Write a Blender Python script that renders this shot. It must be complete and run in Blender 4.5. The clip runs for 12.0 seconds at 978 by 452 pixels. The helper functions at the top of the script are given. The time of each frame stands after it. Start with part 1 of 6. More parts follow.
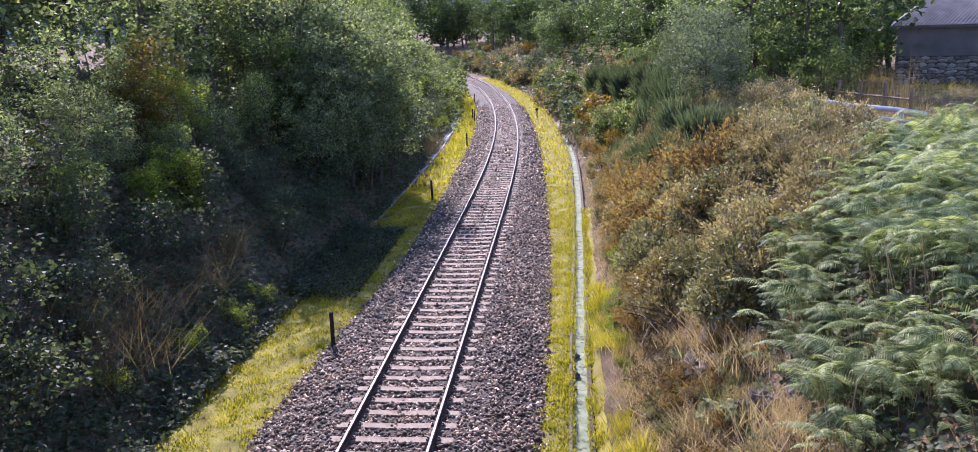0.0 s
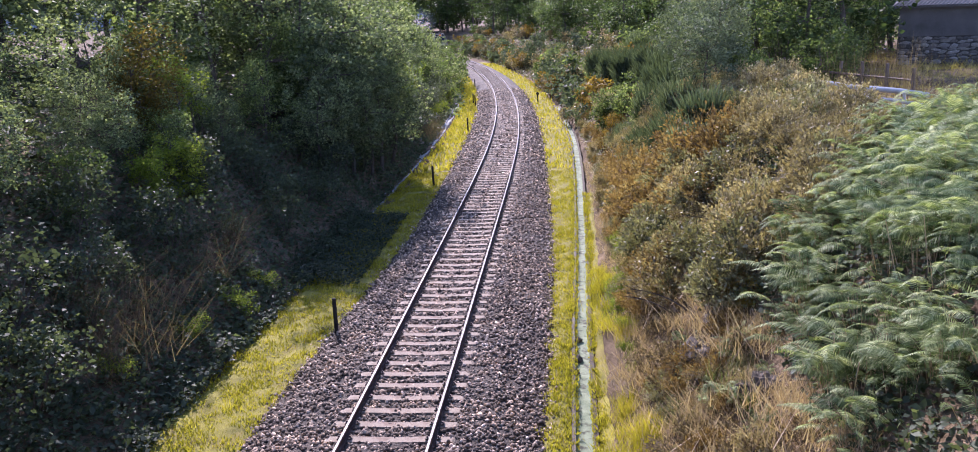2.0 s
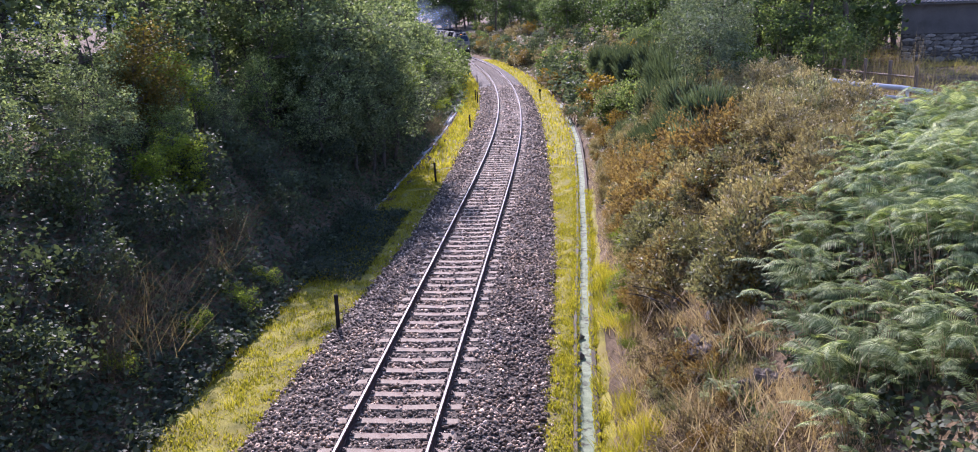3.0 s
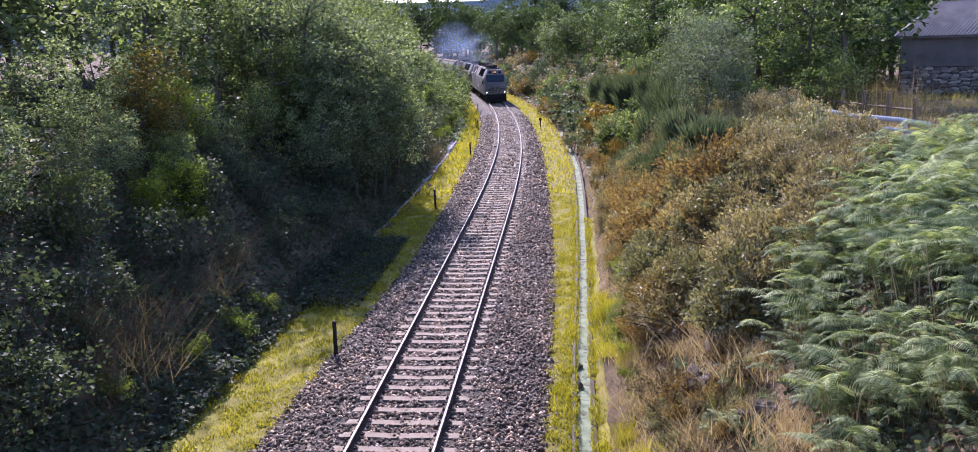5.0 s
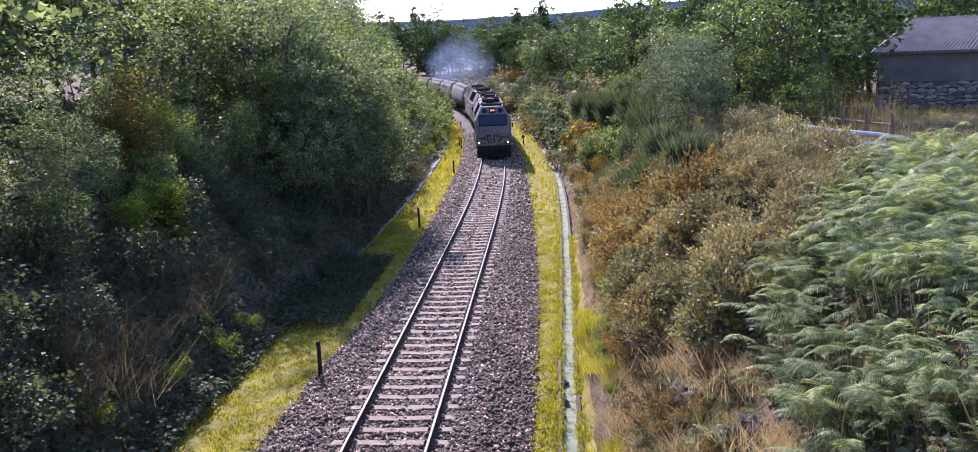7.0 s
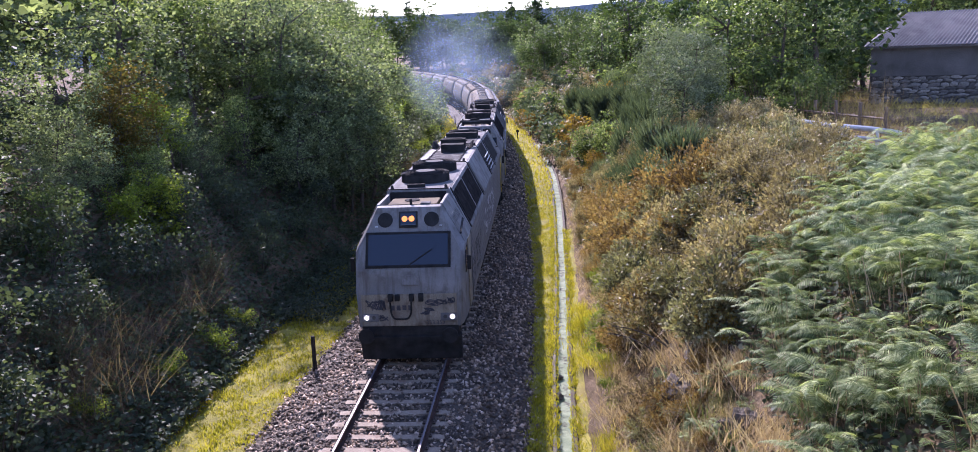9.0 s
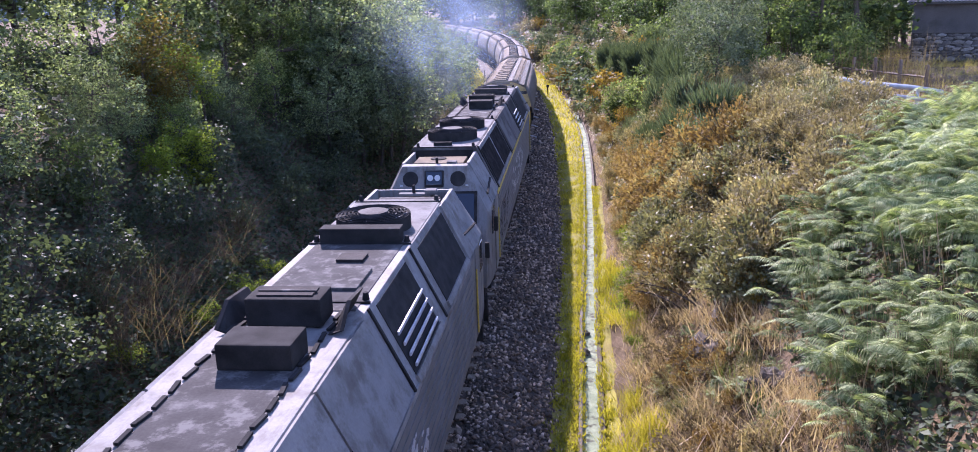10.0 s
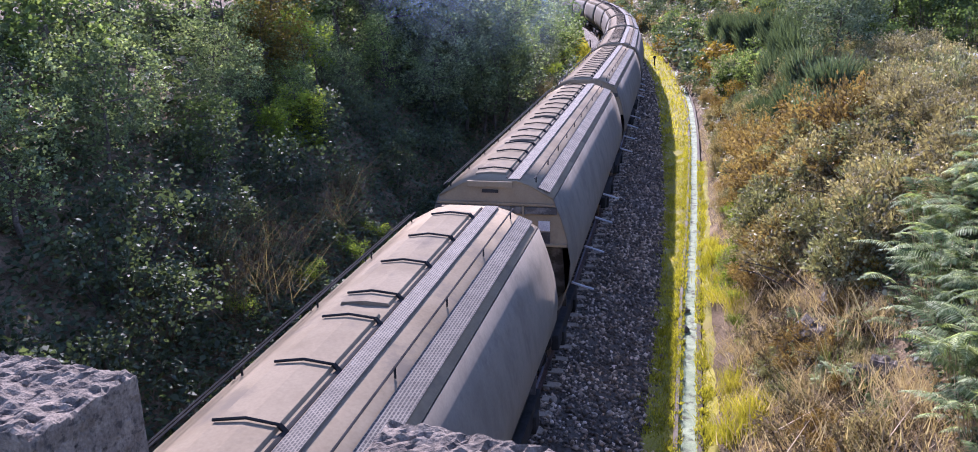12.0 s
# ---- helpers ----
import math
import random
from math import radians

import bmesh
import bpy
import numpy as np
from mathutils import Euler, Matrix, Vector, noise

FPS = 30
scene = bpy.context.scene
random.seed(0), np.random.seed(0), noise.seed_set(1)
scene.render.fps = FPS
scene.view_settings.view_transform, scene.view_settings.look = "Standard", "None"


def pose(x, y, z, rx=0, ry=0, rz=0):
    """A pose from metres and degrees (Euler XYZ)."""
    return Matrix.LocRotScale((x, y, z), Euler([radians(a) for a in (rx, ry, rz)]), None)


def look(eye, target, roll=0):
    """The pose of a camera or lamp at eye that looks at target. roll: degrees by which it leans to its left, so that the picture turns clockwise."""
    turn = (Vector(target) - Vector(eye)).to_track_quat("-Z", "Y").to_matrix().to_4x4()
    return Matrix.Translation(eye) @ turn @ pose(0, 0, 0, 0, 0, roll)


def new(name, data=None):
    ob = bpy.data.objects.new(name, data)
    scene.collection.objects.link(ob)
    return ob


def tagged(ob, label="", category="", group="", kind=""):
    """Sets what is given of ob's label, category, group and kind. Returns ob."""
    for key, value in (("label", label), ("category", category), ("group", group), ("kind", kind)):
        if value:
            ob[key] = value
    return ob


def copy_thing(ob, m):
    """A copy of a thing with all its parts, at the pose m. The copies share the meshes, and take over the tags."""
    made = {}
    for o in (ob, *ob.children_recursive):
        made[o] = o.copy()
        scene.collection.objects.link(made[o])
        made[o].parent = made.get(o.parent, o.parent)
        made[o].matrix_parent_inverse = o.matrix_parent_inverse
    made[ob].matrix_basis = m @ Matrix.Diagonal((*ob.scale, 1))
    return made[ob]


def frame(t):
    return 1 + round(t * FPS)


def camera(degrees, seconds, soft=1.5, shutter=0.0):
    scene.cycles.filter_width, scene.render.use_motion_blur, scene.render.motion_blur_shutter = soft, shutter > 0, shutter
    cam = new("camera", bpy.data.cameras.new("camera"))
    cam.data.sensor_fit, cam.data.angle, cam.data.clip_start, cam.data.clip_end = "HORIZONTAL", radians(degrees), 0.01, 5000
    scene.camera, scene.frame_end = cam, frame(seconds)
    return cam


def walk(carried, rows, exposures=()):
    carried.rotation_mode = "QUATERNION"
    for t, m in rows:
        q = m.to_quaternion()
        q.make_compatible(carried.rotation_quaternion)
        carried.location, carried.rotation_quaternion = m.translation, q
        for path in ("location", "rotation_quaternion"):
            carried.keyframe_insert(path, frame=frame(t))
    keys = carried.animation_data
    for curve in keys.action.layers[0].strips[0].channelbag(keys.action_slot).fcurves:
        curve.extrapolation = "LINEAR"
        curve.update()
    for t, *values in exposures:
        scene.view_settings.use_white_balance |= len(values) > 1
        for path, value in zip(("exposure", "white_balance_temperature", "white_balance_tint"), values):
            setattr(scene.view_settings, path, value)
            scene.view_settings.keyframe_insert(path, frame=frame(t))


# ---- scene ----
LENS = 61.0
EYE = (0.0, 0.0, 7.79)


def aim(yaw, pitch, roll, eye=EYE):
    """A hand-held camera: yaw to the left, pitch downwards, roll, in degrees."""
    return pose(*eye) @ pose(0, 0, 0, 0, 0, yaw) @ pose(0, 0, 0, 90 - pitch) @ pose(0, 0, 0, 0, 0, roll)


cam = camera(LENS, 12.0, 0.9)
walk(cam, [
    (0.0, aim(0.0, 13.449, -1.989)), (0.5, aim(0.098, 13.824, -2.26)), (1.0, aim(0.065, 14.007, -2.339)),
    (1.5, aim(0.088, 14.29, -2.421)), (2.0, aim(0.164, 14.474, -2.54)), (2.5, aim(0.235, 14.669, -2.569)),
    (4.5, aim(0.494, 14.706, -2.118)), (5.0, aim(0.206, 12.785, -1.918)), (5.5, aim(-0.065, 12.008, -1.871)),
    (6.0, aim(-0.382, 11.699, -2.01)), (6.5, aim(-0.7, 11.713, -1.967)), (7.0, aim(-0.961, 11.608, -2.256)),
    (9.0, aim(-1.34, 11.997, -2.264)), (9.5, aim(-0.781, 14.411, -1.965)), (10.0, aim(0.739, 14.993, -1.917, (-0.035, 0, 7.79))),
    (10.5, aim(2.359, 15.87, -1.729, (-0.07, 0, 7.79))), (11.0, aim(4.074, 16.395, -1.441, (-0.11, -0.02, 7.79))),
    (11.5, aim(6.155, 16.722, -1.511, (-0.145, -0.05, 7.79))), (12.0, aim(7.73, 16.863, -1.444, (-0.16, -0.06, 7.79))),
], [(0.0, 1.37, 5750, 38), (4.5, 1.27, 5700, 38), (7.0, 1.27, 5700, 39), (9.0, 1.40, 5700, 39), (9.5, 1.66, 5700, 42), (12.0, 1.64, 5550, 37)])

# ---- light ----
SUN_TO = Vector((-0.41, 1.57, 1.0)).normalized()  # towards the sun: ahead and to the left of the line
sun_el = math.asin(SUN_TO.z)
sun_az = math.atan2(SUN_TO.x, SUN_TO.y)  # clockwise from +y
world = bpy.data.worlds.new("sky")
scene.world = world
world.use_nodes = True
wn = world.node_tree.nodes
sky = wn.new("ShaderNodeTexSky")
sky.sky_type, sky.sun_disc = "NISHITA", False
sky.sun_elevation, sky.sun_rotation = sun_el, sun_az
sky.air_density, sky.dust_density, sky.ozone_density = 1.0, 0.3, 1.5
world.node_tree.links.new(sky.outputs[0], wn["Background"].inputs[0])
wn["Background"].inputs[1].default_value = 0.142
sun = new("sun", bpy.data.lights.new("sun", "SUN"))
sun.data.energy, sun.data.angle, sun.data.color = 4.6, radians(0.53), (1.0, 0.93, 0.82)
sun.matrix_world = look(SUN_TO * 300, (0, 0, 0))


# ---- materials ----
def material(name, rough=0.8, metal=0.0, spec=0.5):
    m = bpy.data.materials.new(name)
    m.use_nodes = True
    b = m.node_tree.nodes["Principled BSDF"]
    b.inputs["Roughness"].default_value = rough
    b.inputs["Metallic"].default_value = metal
    b.inputs["Specular IOR Level"].default_value = spec
    return m, m.node_tree.nodes, m.node_tree.links, b


def ramp(nodes, stops):
    r = nodes.new("ShaderNodeValToRGB")
    e = r.color_ramp.elements
    while len(e) < len(stops):
        e.new(0.5)
    for el, (p, c) in zip(e, stops):
        el.position, el.color = p, (*c, 1)
    return r


def noise_node(nodes, links, scale, detail=5, coord=None, rough=0.55):
    n = nodes.new("ShaderNodeTexNoise")
    n.inputs["Scale"].default_value, n.inputs["Detail"].default_value, n.inputs["Roughness"].default_value = scale, detail, rough
    if coord is not None:
        links.new(coord, n.inputs["Vector"])
    return n


def mixed(nodes, links, a, b, fac, kind="MIX"):
    m = nodes.new("ShaderNodeMix")
    m.data_type, m.blend_type = "RGBA", kind
    for sock, v in ((m.inputs[6], a), (m.inputs[7], b)):
        if isinstance(v, tuple):
            sock.default_value = (*v, 1)
        else:
            links.new(v, sock)
    if isinstance(fac, float):
        m.inputs[0].default_value = fac
    else:
        links.new(fac, m.inputs[0])
    return m.outputs[2]


def bump(nodes, links, b, height, strength, distance):
    k = nodes.new("ShaderNodeBump")
    k.inputs["Strength"].default_value, k.inputs["Distance"].default_value = strength, distance
    links.new(height, k.inputs["Height"])
    links.new(k.outputs[0], b.inputs["Normal"])


def surface(name, dark, light, scale=3.0, fine=60.0, rough=0.8, metal=0.0, spots=None, spot_scale=1.0, bumps=0.3, depth=0.01, spec=0.25, grain=0.32, streaks=None):
    """Two-scale mottled surface: broad stains, fine grain, optional patches of another colour."""
    m, n, l, b = material(name, rough, metal, spec)
    co = n.new("ShaderNodeTexCoord").outputs["Object"]
    big, small = noise_node(n, l, scale, 5, co), noise_node(n, l, fine, 4, co)
    r = ramp(n, [(0.3, dark), (0.7, light)])
    l.new(big.outputs[0], r.inputs[0])
    g = ramp(n, [(0.25, (1 - 1.2 * grain,) * 3), (0.75, (1 + 0.8 * grain,) * 3)])
    l.new(small.outputs[0], g.inputs[0])
    col = mixed(n, l, r.outputs[0], g.outputs[0], 1.0, "MULTIPLY")
    if spots:
        sp = noise_node(n, l, spot_scale, 6, co, 0.65)
        f = ramp(n, [(0.52, (0, 0, 0)), (0.64, (1, 1, 1))])
        l.new(sp.outputs[0], f.inputs[0])
        col = mixed(n, l, col, spots, f.outputs[0])
    if streaks:
        # rain-washed grime running down upright faces
        mp = n.new("ShaderNodeMapping")
        mp.inputs["Scale"].default_value = (7.0, 3.0, 0.55)
        l.new(co, mp.inputs["Vector"])
        run = noise_node(n, l, 1.0, 6, mp.outputs[0], 0.7)
        f = ramp(n, [(0.48, (0, 0, 0)), (0.72, (0.8, 0.8, 0.8))])
        l.new(run.outputs[0], f.inputs[0])
        col = mixed(n, l, col, streaks, f.outputs[0])
    l.new(col, b.inputs["Base Color"])
    if bumps:
        bump(n, l, b, small.outputs[0], bumps, depth)
    return m


def foliage(name, stops, translucent=0.45, rough=0.6, gloss=0.06, leafy=0.55, patch=0.9):
    """Leaves: colour varies leaf by leaf and plant by plant; light passes through the blades."""
    m, n, l, b = material(name, rough, 0, gloss)
    isl = n.new("ShaderNodeNewGeometry").outputs["Random Per Island"]
    ob = n.new("ShaderNodeObjectInfo").outputs["Random"]
    co = n.new("ShaderNodeTexCoord").outputs["Object"]
    big = noise_node(n, l, patch, 3, co)
    mth = n.new("ShaderNodeMath")
    mth.operation = "MULTIPLY_ADD"
    l.new(isl, mth.inputs[0])
    mth.inputs[1].default_value = leafy
    m2 = n.new("ShaderNodeMath")
    m2.operation = "MULTIPLY_ADD"
    l.new(big.outputs[0], m2.inputs[0])
    m2.inputs[1].default_value = 0.7
    m3 = n.new("ShaderNodeMath")
    m3.operation = "MULTIPLY_ADD"
    l.new(ob, m3.inputs[0])
    m3.inputs[1].default_value, m3.inputs[2].default_value = 0.35, -0.3
    l.new(m3.outputs[0], m2.inputs[2])
    l.new(m2.outputs[0], mth.inputs[2])
    r = ramp(n, stops)
    l.new(mth.outputs[0], r.inputs[0])
    l.new(r.outputs[0], b.inputs["Base Color"])
    tr = n.new("ShaderNodeBsdfTranslucent")
    warm = mixed(n, l, r.outputs[0], (1.15, 1.22, 0.58), 1.0, "MULTIPLY")
    l.new(warm, tr.inputs[0])
    mx = n.new("ShaderNodeMixShader")
    mx.inputs[0].default_value = translucent
    l.new(b.outputs[0], mx.inputs[1])
    l.new(tr.outputs[0], mx.inputs[2])
    l.new(mx.outputs[0], n["Material Output"].inputs[0])
    return m


LEAF_OAK = foliage("oak_leaves", [(0.0, (0.045, 0.068, 0.026)), (0.5, (0.10, 0.14, 0.052)), (1.0, (0.32, 0.38, 0.16))], 0.55, 0.6, 0.12)
LEAF_BRIGHT = foliage("sunlit_willow_leaves", [(0.0, (0.08, 0.12, 0.02)), (0.5, (0.18, 0.24, 0.035)), (1.0, (0.34, 0.36, 0.07))], 0.5)
LEAF_DULL = foliage("alder_leaves", [(0.0, (0.055, 0.075, 0.05)), (0.5, (0.135, 0.17, 0.10)), (1.0, (0.36, 0.41, 0.23))], 0.55, 0.6, 0.1)
# leaf colour darkened to stand for the shade under the trees
LEAF_SHADE = foliage("leaves_darkened_for_shade", [(0.0, (0.03, 0.042, 0.028)), (0.5, (0.065, 0.085, 0.052)), (1.0, (0.14, 0.17, 0.09))], 0.4, 0.6, 0.15)
LEAF_BROWN = foliage("browning_leaves", [(0.0, (0.06, 0.05, 0.015)), (0.5, (0.15, 0.11, 0.03)), (1.0, (0.26, 0.20, 0.06))])
LEAF_BROOM = foliage("broom_twigs", [(0.0, (0.04, 0.058, 0.036)), (0.5, (0.095, 0.125, 0.08)), (1.0, (0.21, 0.245, 0.17))], 0.35)
LEAF_GORSE = foliage("dry_gorse", [(0.0, (0.11, 0.085, 0.045)), (0.5, (0.27, 0.215, 0.115)), (1.0, (0.56, 0.47, 0.28))], 0.3, 0.55, 0.25)
LEAF_OLIVE = foliage("olive_heather", [(0.0, (0.075, 0.075, 0.04)), (0.5, (0.21, 0.20, 0.105)), (1.0, (0.48, 0.45, 0.27))], 0.3, 0.55, 0.25)
LEAF_RUST = foliage("rusty_heather", [(0.0, (0.09, 0.055, 0.025)), (0.5, (0.27, 0.175, 0.07)), (1.0, (0.50, 0.36, 0.16))], 0.3)
LEAF_ORANGE = foliage("orange_bracken", [(0.0, (0.12, 0.075, 0.02)), (0.5, (0.26, 0.165, 0.035)), (1.0, (0.42, 0.31, 0.06))], 0.35)
LEAF_FERN = foliage("bracken_green", [(0.0, (0.045, 0.07, 0.026)), (0.45, (0.18, 0.235, 0.095)), (0.8, (0.46, 0.51, 0.28)), (1.0, (0.48, 0.48, 0.15))], 0.36, 0.62, 0.1, 0.5, 3.2)
LEAF_STRAW = foliage("straw", [(0.0, (0.19, 0.135, 0.088)), (0.5, (0.44, 0.33, 0.225)), (1.0, (0.70, 0.57, 0.43))], 0.3)
LEAF_GRASS = foliage("yellow_green_moss_grass", [(0.0, (0.15, 0.145, 0.016)), (0.45, (0.36, 0.325, 0.032)), (0.8, (0.57, 0.475, 0.07)), (1.0, (0.58, 0.44, 0.16))], 0.45, 0.7, 0.1)
LEAF_REED = foliage("brown_reed", [(0.0, (0.06, 0.045, 0.03)), (0.5, (0.14, 0.105, 0.07)), (1.0, (0.27, 0.21, 0.14))], 0.3)
LEAF_HEDGE = foliage("hedge_leaves", [(0.0, (0.026, 0.044, 0.024)), (0.5, (0.085, 0.125, 0.052)), (1.0, (0.32, 0.39, 0.16))], 0.5, 0.5, 0.35)
LEAF_PINE = foliage("pine_needles", [(0.0, (0.012, 0.025, 0.014)), (0.5, (0.025, 0.045, 0.022)), (1.0, (0.05, 0.075, 0.035))], 0.15)
LEAF_GRASS_DRY = foliage("field_grass_blades", [(0.0, (0.13, 0.12, 0.03)), (0.5, (0.27, 0.23, 0.07)), (1.0, (0.42, 0.35, 0.14))], 0.35)
LEAF_FAR = foliage("distant_leaves", [(0.0, (0.025, 0.045, 0.02)), (0.5, (0.055, 0.085, 0.03)), (1.0, (0.10, 0.14, 0.05))], 0.35)
BARK = surface("bark", (0.05, 0.04, 0.03), (0.13, 0.11, 0.09), 4, 40, 0.9)
SOIL = surface("dry_grass_and_litter", (0.075, 0.055, 0.033), (0.235, 0.175, 0.112), 1.1, 16, 0.95, spots=(0.085, 0.062, 0.036), spot_scale=1.6, bumps=0.8, depth=0.06, spec=0.05)
GRASS_GROUND = surface("grassy_ground", (0.13, 0.12, 0.02), (0.30, 0.265, 0.045), 1.6, 30, 0.95, spots=(0.19, 0.155, 0.04), spot_scale=1.4, bumps=0.7, depth=0.03)
BALLAST = surface("ballast_bed", (0.045, 0.036, 0.027), (0.105, 0.085, 0.066), 1.2, 22, 0.9, bumps=1.0, depth=0.05)
CONCRETE = surface("sleeper_concrete", (0.21, 0.165, 0.115), (0.33, 0.27, 0.20), 3, 70, 0.85, spots=(0.19, 0.13, 0.09), spot_scale=2.5)
CHANNEL = surface("ditch_concrete", (0.07, 0.055, 0.04), (0.15, 0.12, 0.09), 2, 40, 0.9, spots=(0.10, 0.11, 0.03), spot_scale=2)
DUCKWEED = surface("duckweed_water", (0.11, 0.15, 0.07), (0.24, 0.285, 0.165), 2.5, 60, 0.8, spots=(0.05, 0.05, 0.028), spot_scale=3.4, bumps=0.4, depth=0.01)
RAIL_SIDE = surface("rusty_rail", (0.035, 0.021, 0.017), (0.085, 0.05, 0.038), 5, 60, 0.8, 0.2)
RAIL_TOP = surface("polished_rail_head", (0.11, 0.10, 0.105), (0.18, 0.17, 0.175), 2, 50, 0.55, 0.2, bumps=0.0)
IRON = surface("dark_iron", (0.015, 0.014, 0.014), (0.045, 0.04, 0.038), 4, 60, 0.85, 0.0, spec=0.08)
PARAPET = surface("lichen_concrete", (0.085, 0.066, 0.05), (0.21, 0.17, 0.13), 9, 70, 0.95, spots=(0.045, 0.037, 0.03), spot_scale=26, bumps=1.0, depth=0.012)
GUTTER = surface("pale_gutter_concrete", (0.20, 0.205, 0.21), (0.36, 0.365, 0.37), 1.5, 40, 0.8, spots=(0.09, 0.085, 0.06), spot_scale=0.9)
ASPHALT = surface("road_asphalt", (0.04, 0.04, 0.04), (0.07, 0.07, 0.07), 2, 60, 0.9)
RENDERED = surface("cement_render", (0.075, 0.073, 0.073), (0.125, 0.12, 0.117), 0.8, 20, 0.9, spots=(0.06, 0.058, 0.056), spot_scale=0.6)
STONE = surface("fieldstone", (0.085, 0.073, 0.06), (0.21, 0.183, 0.15), 4, 40, 0.95, spots=(0.06, 0.05, 0.04), spot_scale=6, bumps=0.8, depth=0.03, spec=0.08)

def piece_material(name, stops, rough=0.9):
    """Stones that differ from one to the next."""
    m, n, l, b = material(name, rough, 0, 0.2)
    ob = n.new("ShaderNodeObjectInfo").outputs["Random"]
    co = n.new("ShaderNodeTexCoord").outputs["Object"]
    r = ramp(n, stops)
    l.new(ob, r.inputs[0])
    k = noise_node(n, l, 9, 5, co)
    g = ramp(n, [(0.3, (0.6, 0.6, 0.6)), (0.7, (1.3, 1.3, 1.3))])
    l.new(k.outputs[0], g.inputs[0])
    l.new(mixed(n, l, r.outputs[0], g.outputs[0], 1.0, "MULTIPLY"), b.inputs["Base Color"])
    bump(n, l, b, k.outputs[0], 0.6, 0.02)
    return m


RUBBLE = piece_material("rubble_stone", [(0.0, (0.075, 0.07, 0.065)), (0.5, (0.13, 0.122, 0.113)), (1.0, (0.25, 0.235, 0.215))])
MORTAR = surface("dark_wall_joint", (0.035, 0.033, 0.03), (0.07, 0.066, 0.06), 3, 30, 0.95)
SHEET = surface("fibre_cement_roof", (0.085, 0.083, 0.085), (0.15, 0.146, 0.146), 1.2, 25, 0.85, spots=(0.14, 0.13, 0.13), spot_scale=1)
GALV = surface("galvanised_pipe", (0.42, 0.415, 0.405), (0.58, 0.575, 0.56), 3, 50, 0.5, 0.1, bumps=0.0, grain=0.1)
WOOD = surface("grey_fence_wood", (0.09, 0.07, 0.055), (0.2, 0.16, 0.13), 4, 60, 0.9)
HILL = surface("hazy_hill", (0.15, 0.18, 0.215), (0.20, 0.235, 0.27), 0.01, 0.2, 1.0, bumps=0)
# train
GREY_PAINT = surface("weathered_silver_paint", (0.15, 0.147, 0.14), (0.235, 0.23, 0.22), 1.3, 30, 0.72, 0.0, spots=(0.12, 0.112, 0.10), spot_scale=1.5, bumps=0.0, spec=0.14, grain=0.1, streaks=(0.085, 0.072, 0.058))
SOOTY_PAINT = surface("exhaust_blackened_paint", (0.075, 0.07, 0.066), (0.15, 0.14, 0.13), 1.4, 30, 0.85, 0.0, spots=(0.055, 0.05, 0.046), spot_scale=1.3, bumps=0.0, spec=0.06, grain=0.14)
ROOF_GREY = surface("sooty_roof_paint", (0.13, 0.126, 0.12), (0.22, 0.21, 0.20), 1.5, 40, 0.88, 0.0, spots=(0.085, 0.08, 0.075), spot_scale=1.2, bumps=0.0, spec=0.06, grain=0.14)
DARK_GREY = surface("dark_grey_side_panel", (0.085, 0.087, 0.09), (0.15, 0.152, 0.155), 1.5, 40, 0.6, 0.0, bumps=0.0, spec=0.25, grain=0.12)
SOOT = surface("soot_black_steel", (0.016, 0.016, 0.016), (0.04, 0.039, 0.038), 3, 60, 0.88, 0.0, bumps=0.0, spec=0.05, grain=0.15)
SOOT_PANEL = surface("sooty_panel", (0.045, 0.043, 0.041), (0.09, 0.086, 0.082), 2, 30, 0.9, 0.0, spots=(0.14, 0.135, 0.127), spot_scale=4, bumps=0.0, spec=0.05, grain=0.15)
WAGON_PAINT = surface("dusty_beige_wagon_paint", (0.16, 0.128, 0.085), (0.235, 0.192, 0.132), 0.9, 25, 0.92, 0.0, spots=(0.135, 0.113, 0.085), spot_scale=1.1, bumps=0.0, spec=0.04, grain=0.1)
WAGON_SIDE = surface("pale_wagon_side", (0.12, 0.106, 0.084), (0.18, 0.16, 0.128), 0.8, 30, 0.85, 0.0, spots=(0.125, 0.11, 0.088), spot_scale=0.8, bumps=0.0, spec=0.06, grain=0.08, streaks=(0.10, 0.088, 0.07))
WAGON_END = surface("yellowed_wagon_end", (0.36, 0.265, 0.10), (0.52, 0.40, 0.17), 1.5, 30, 0.7, 0.0, spots=(0.22, 0.17, 0.10), spot_scale=1.5)


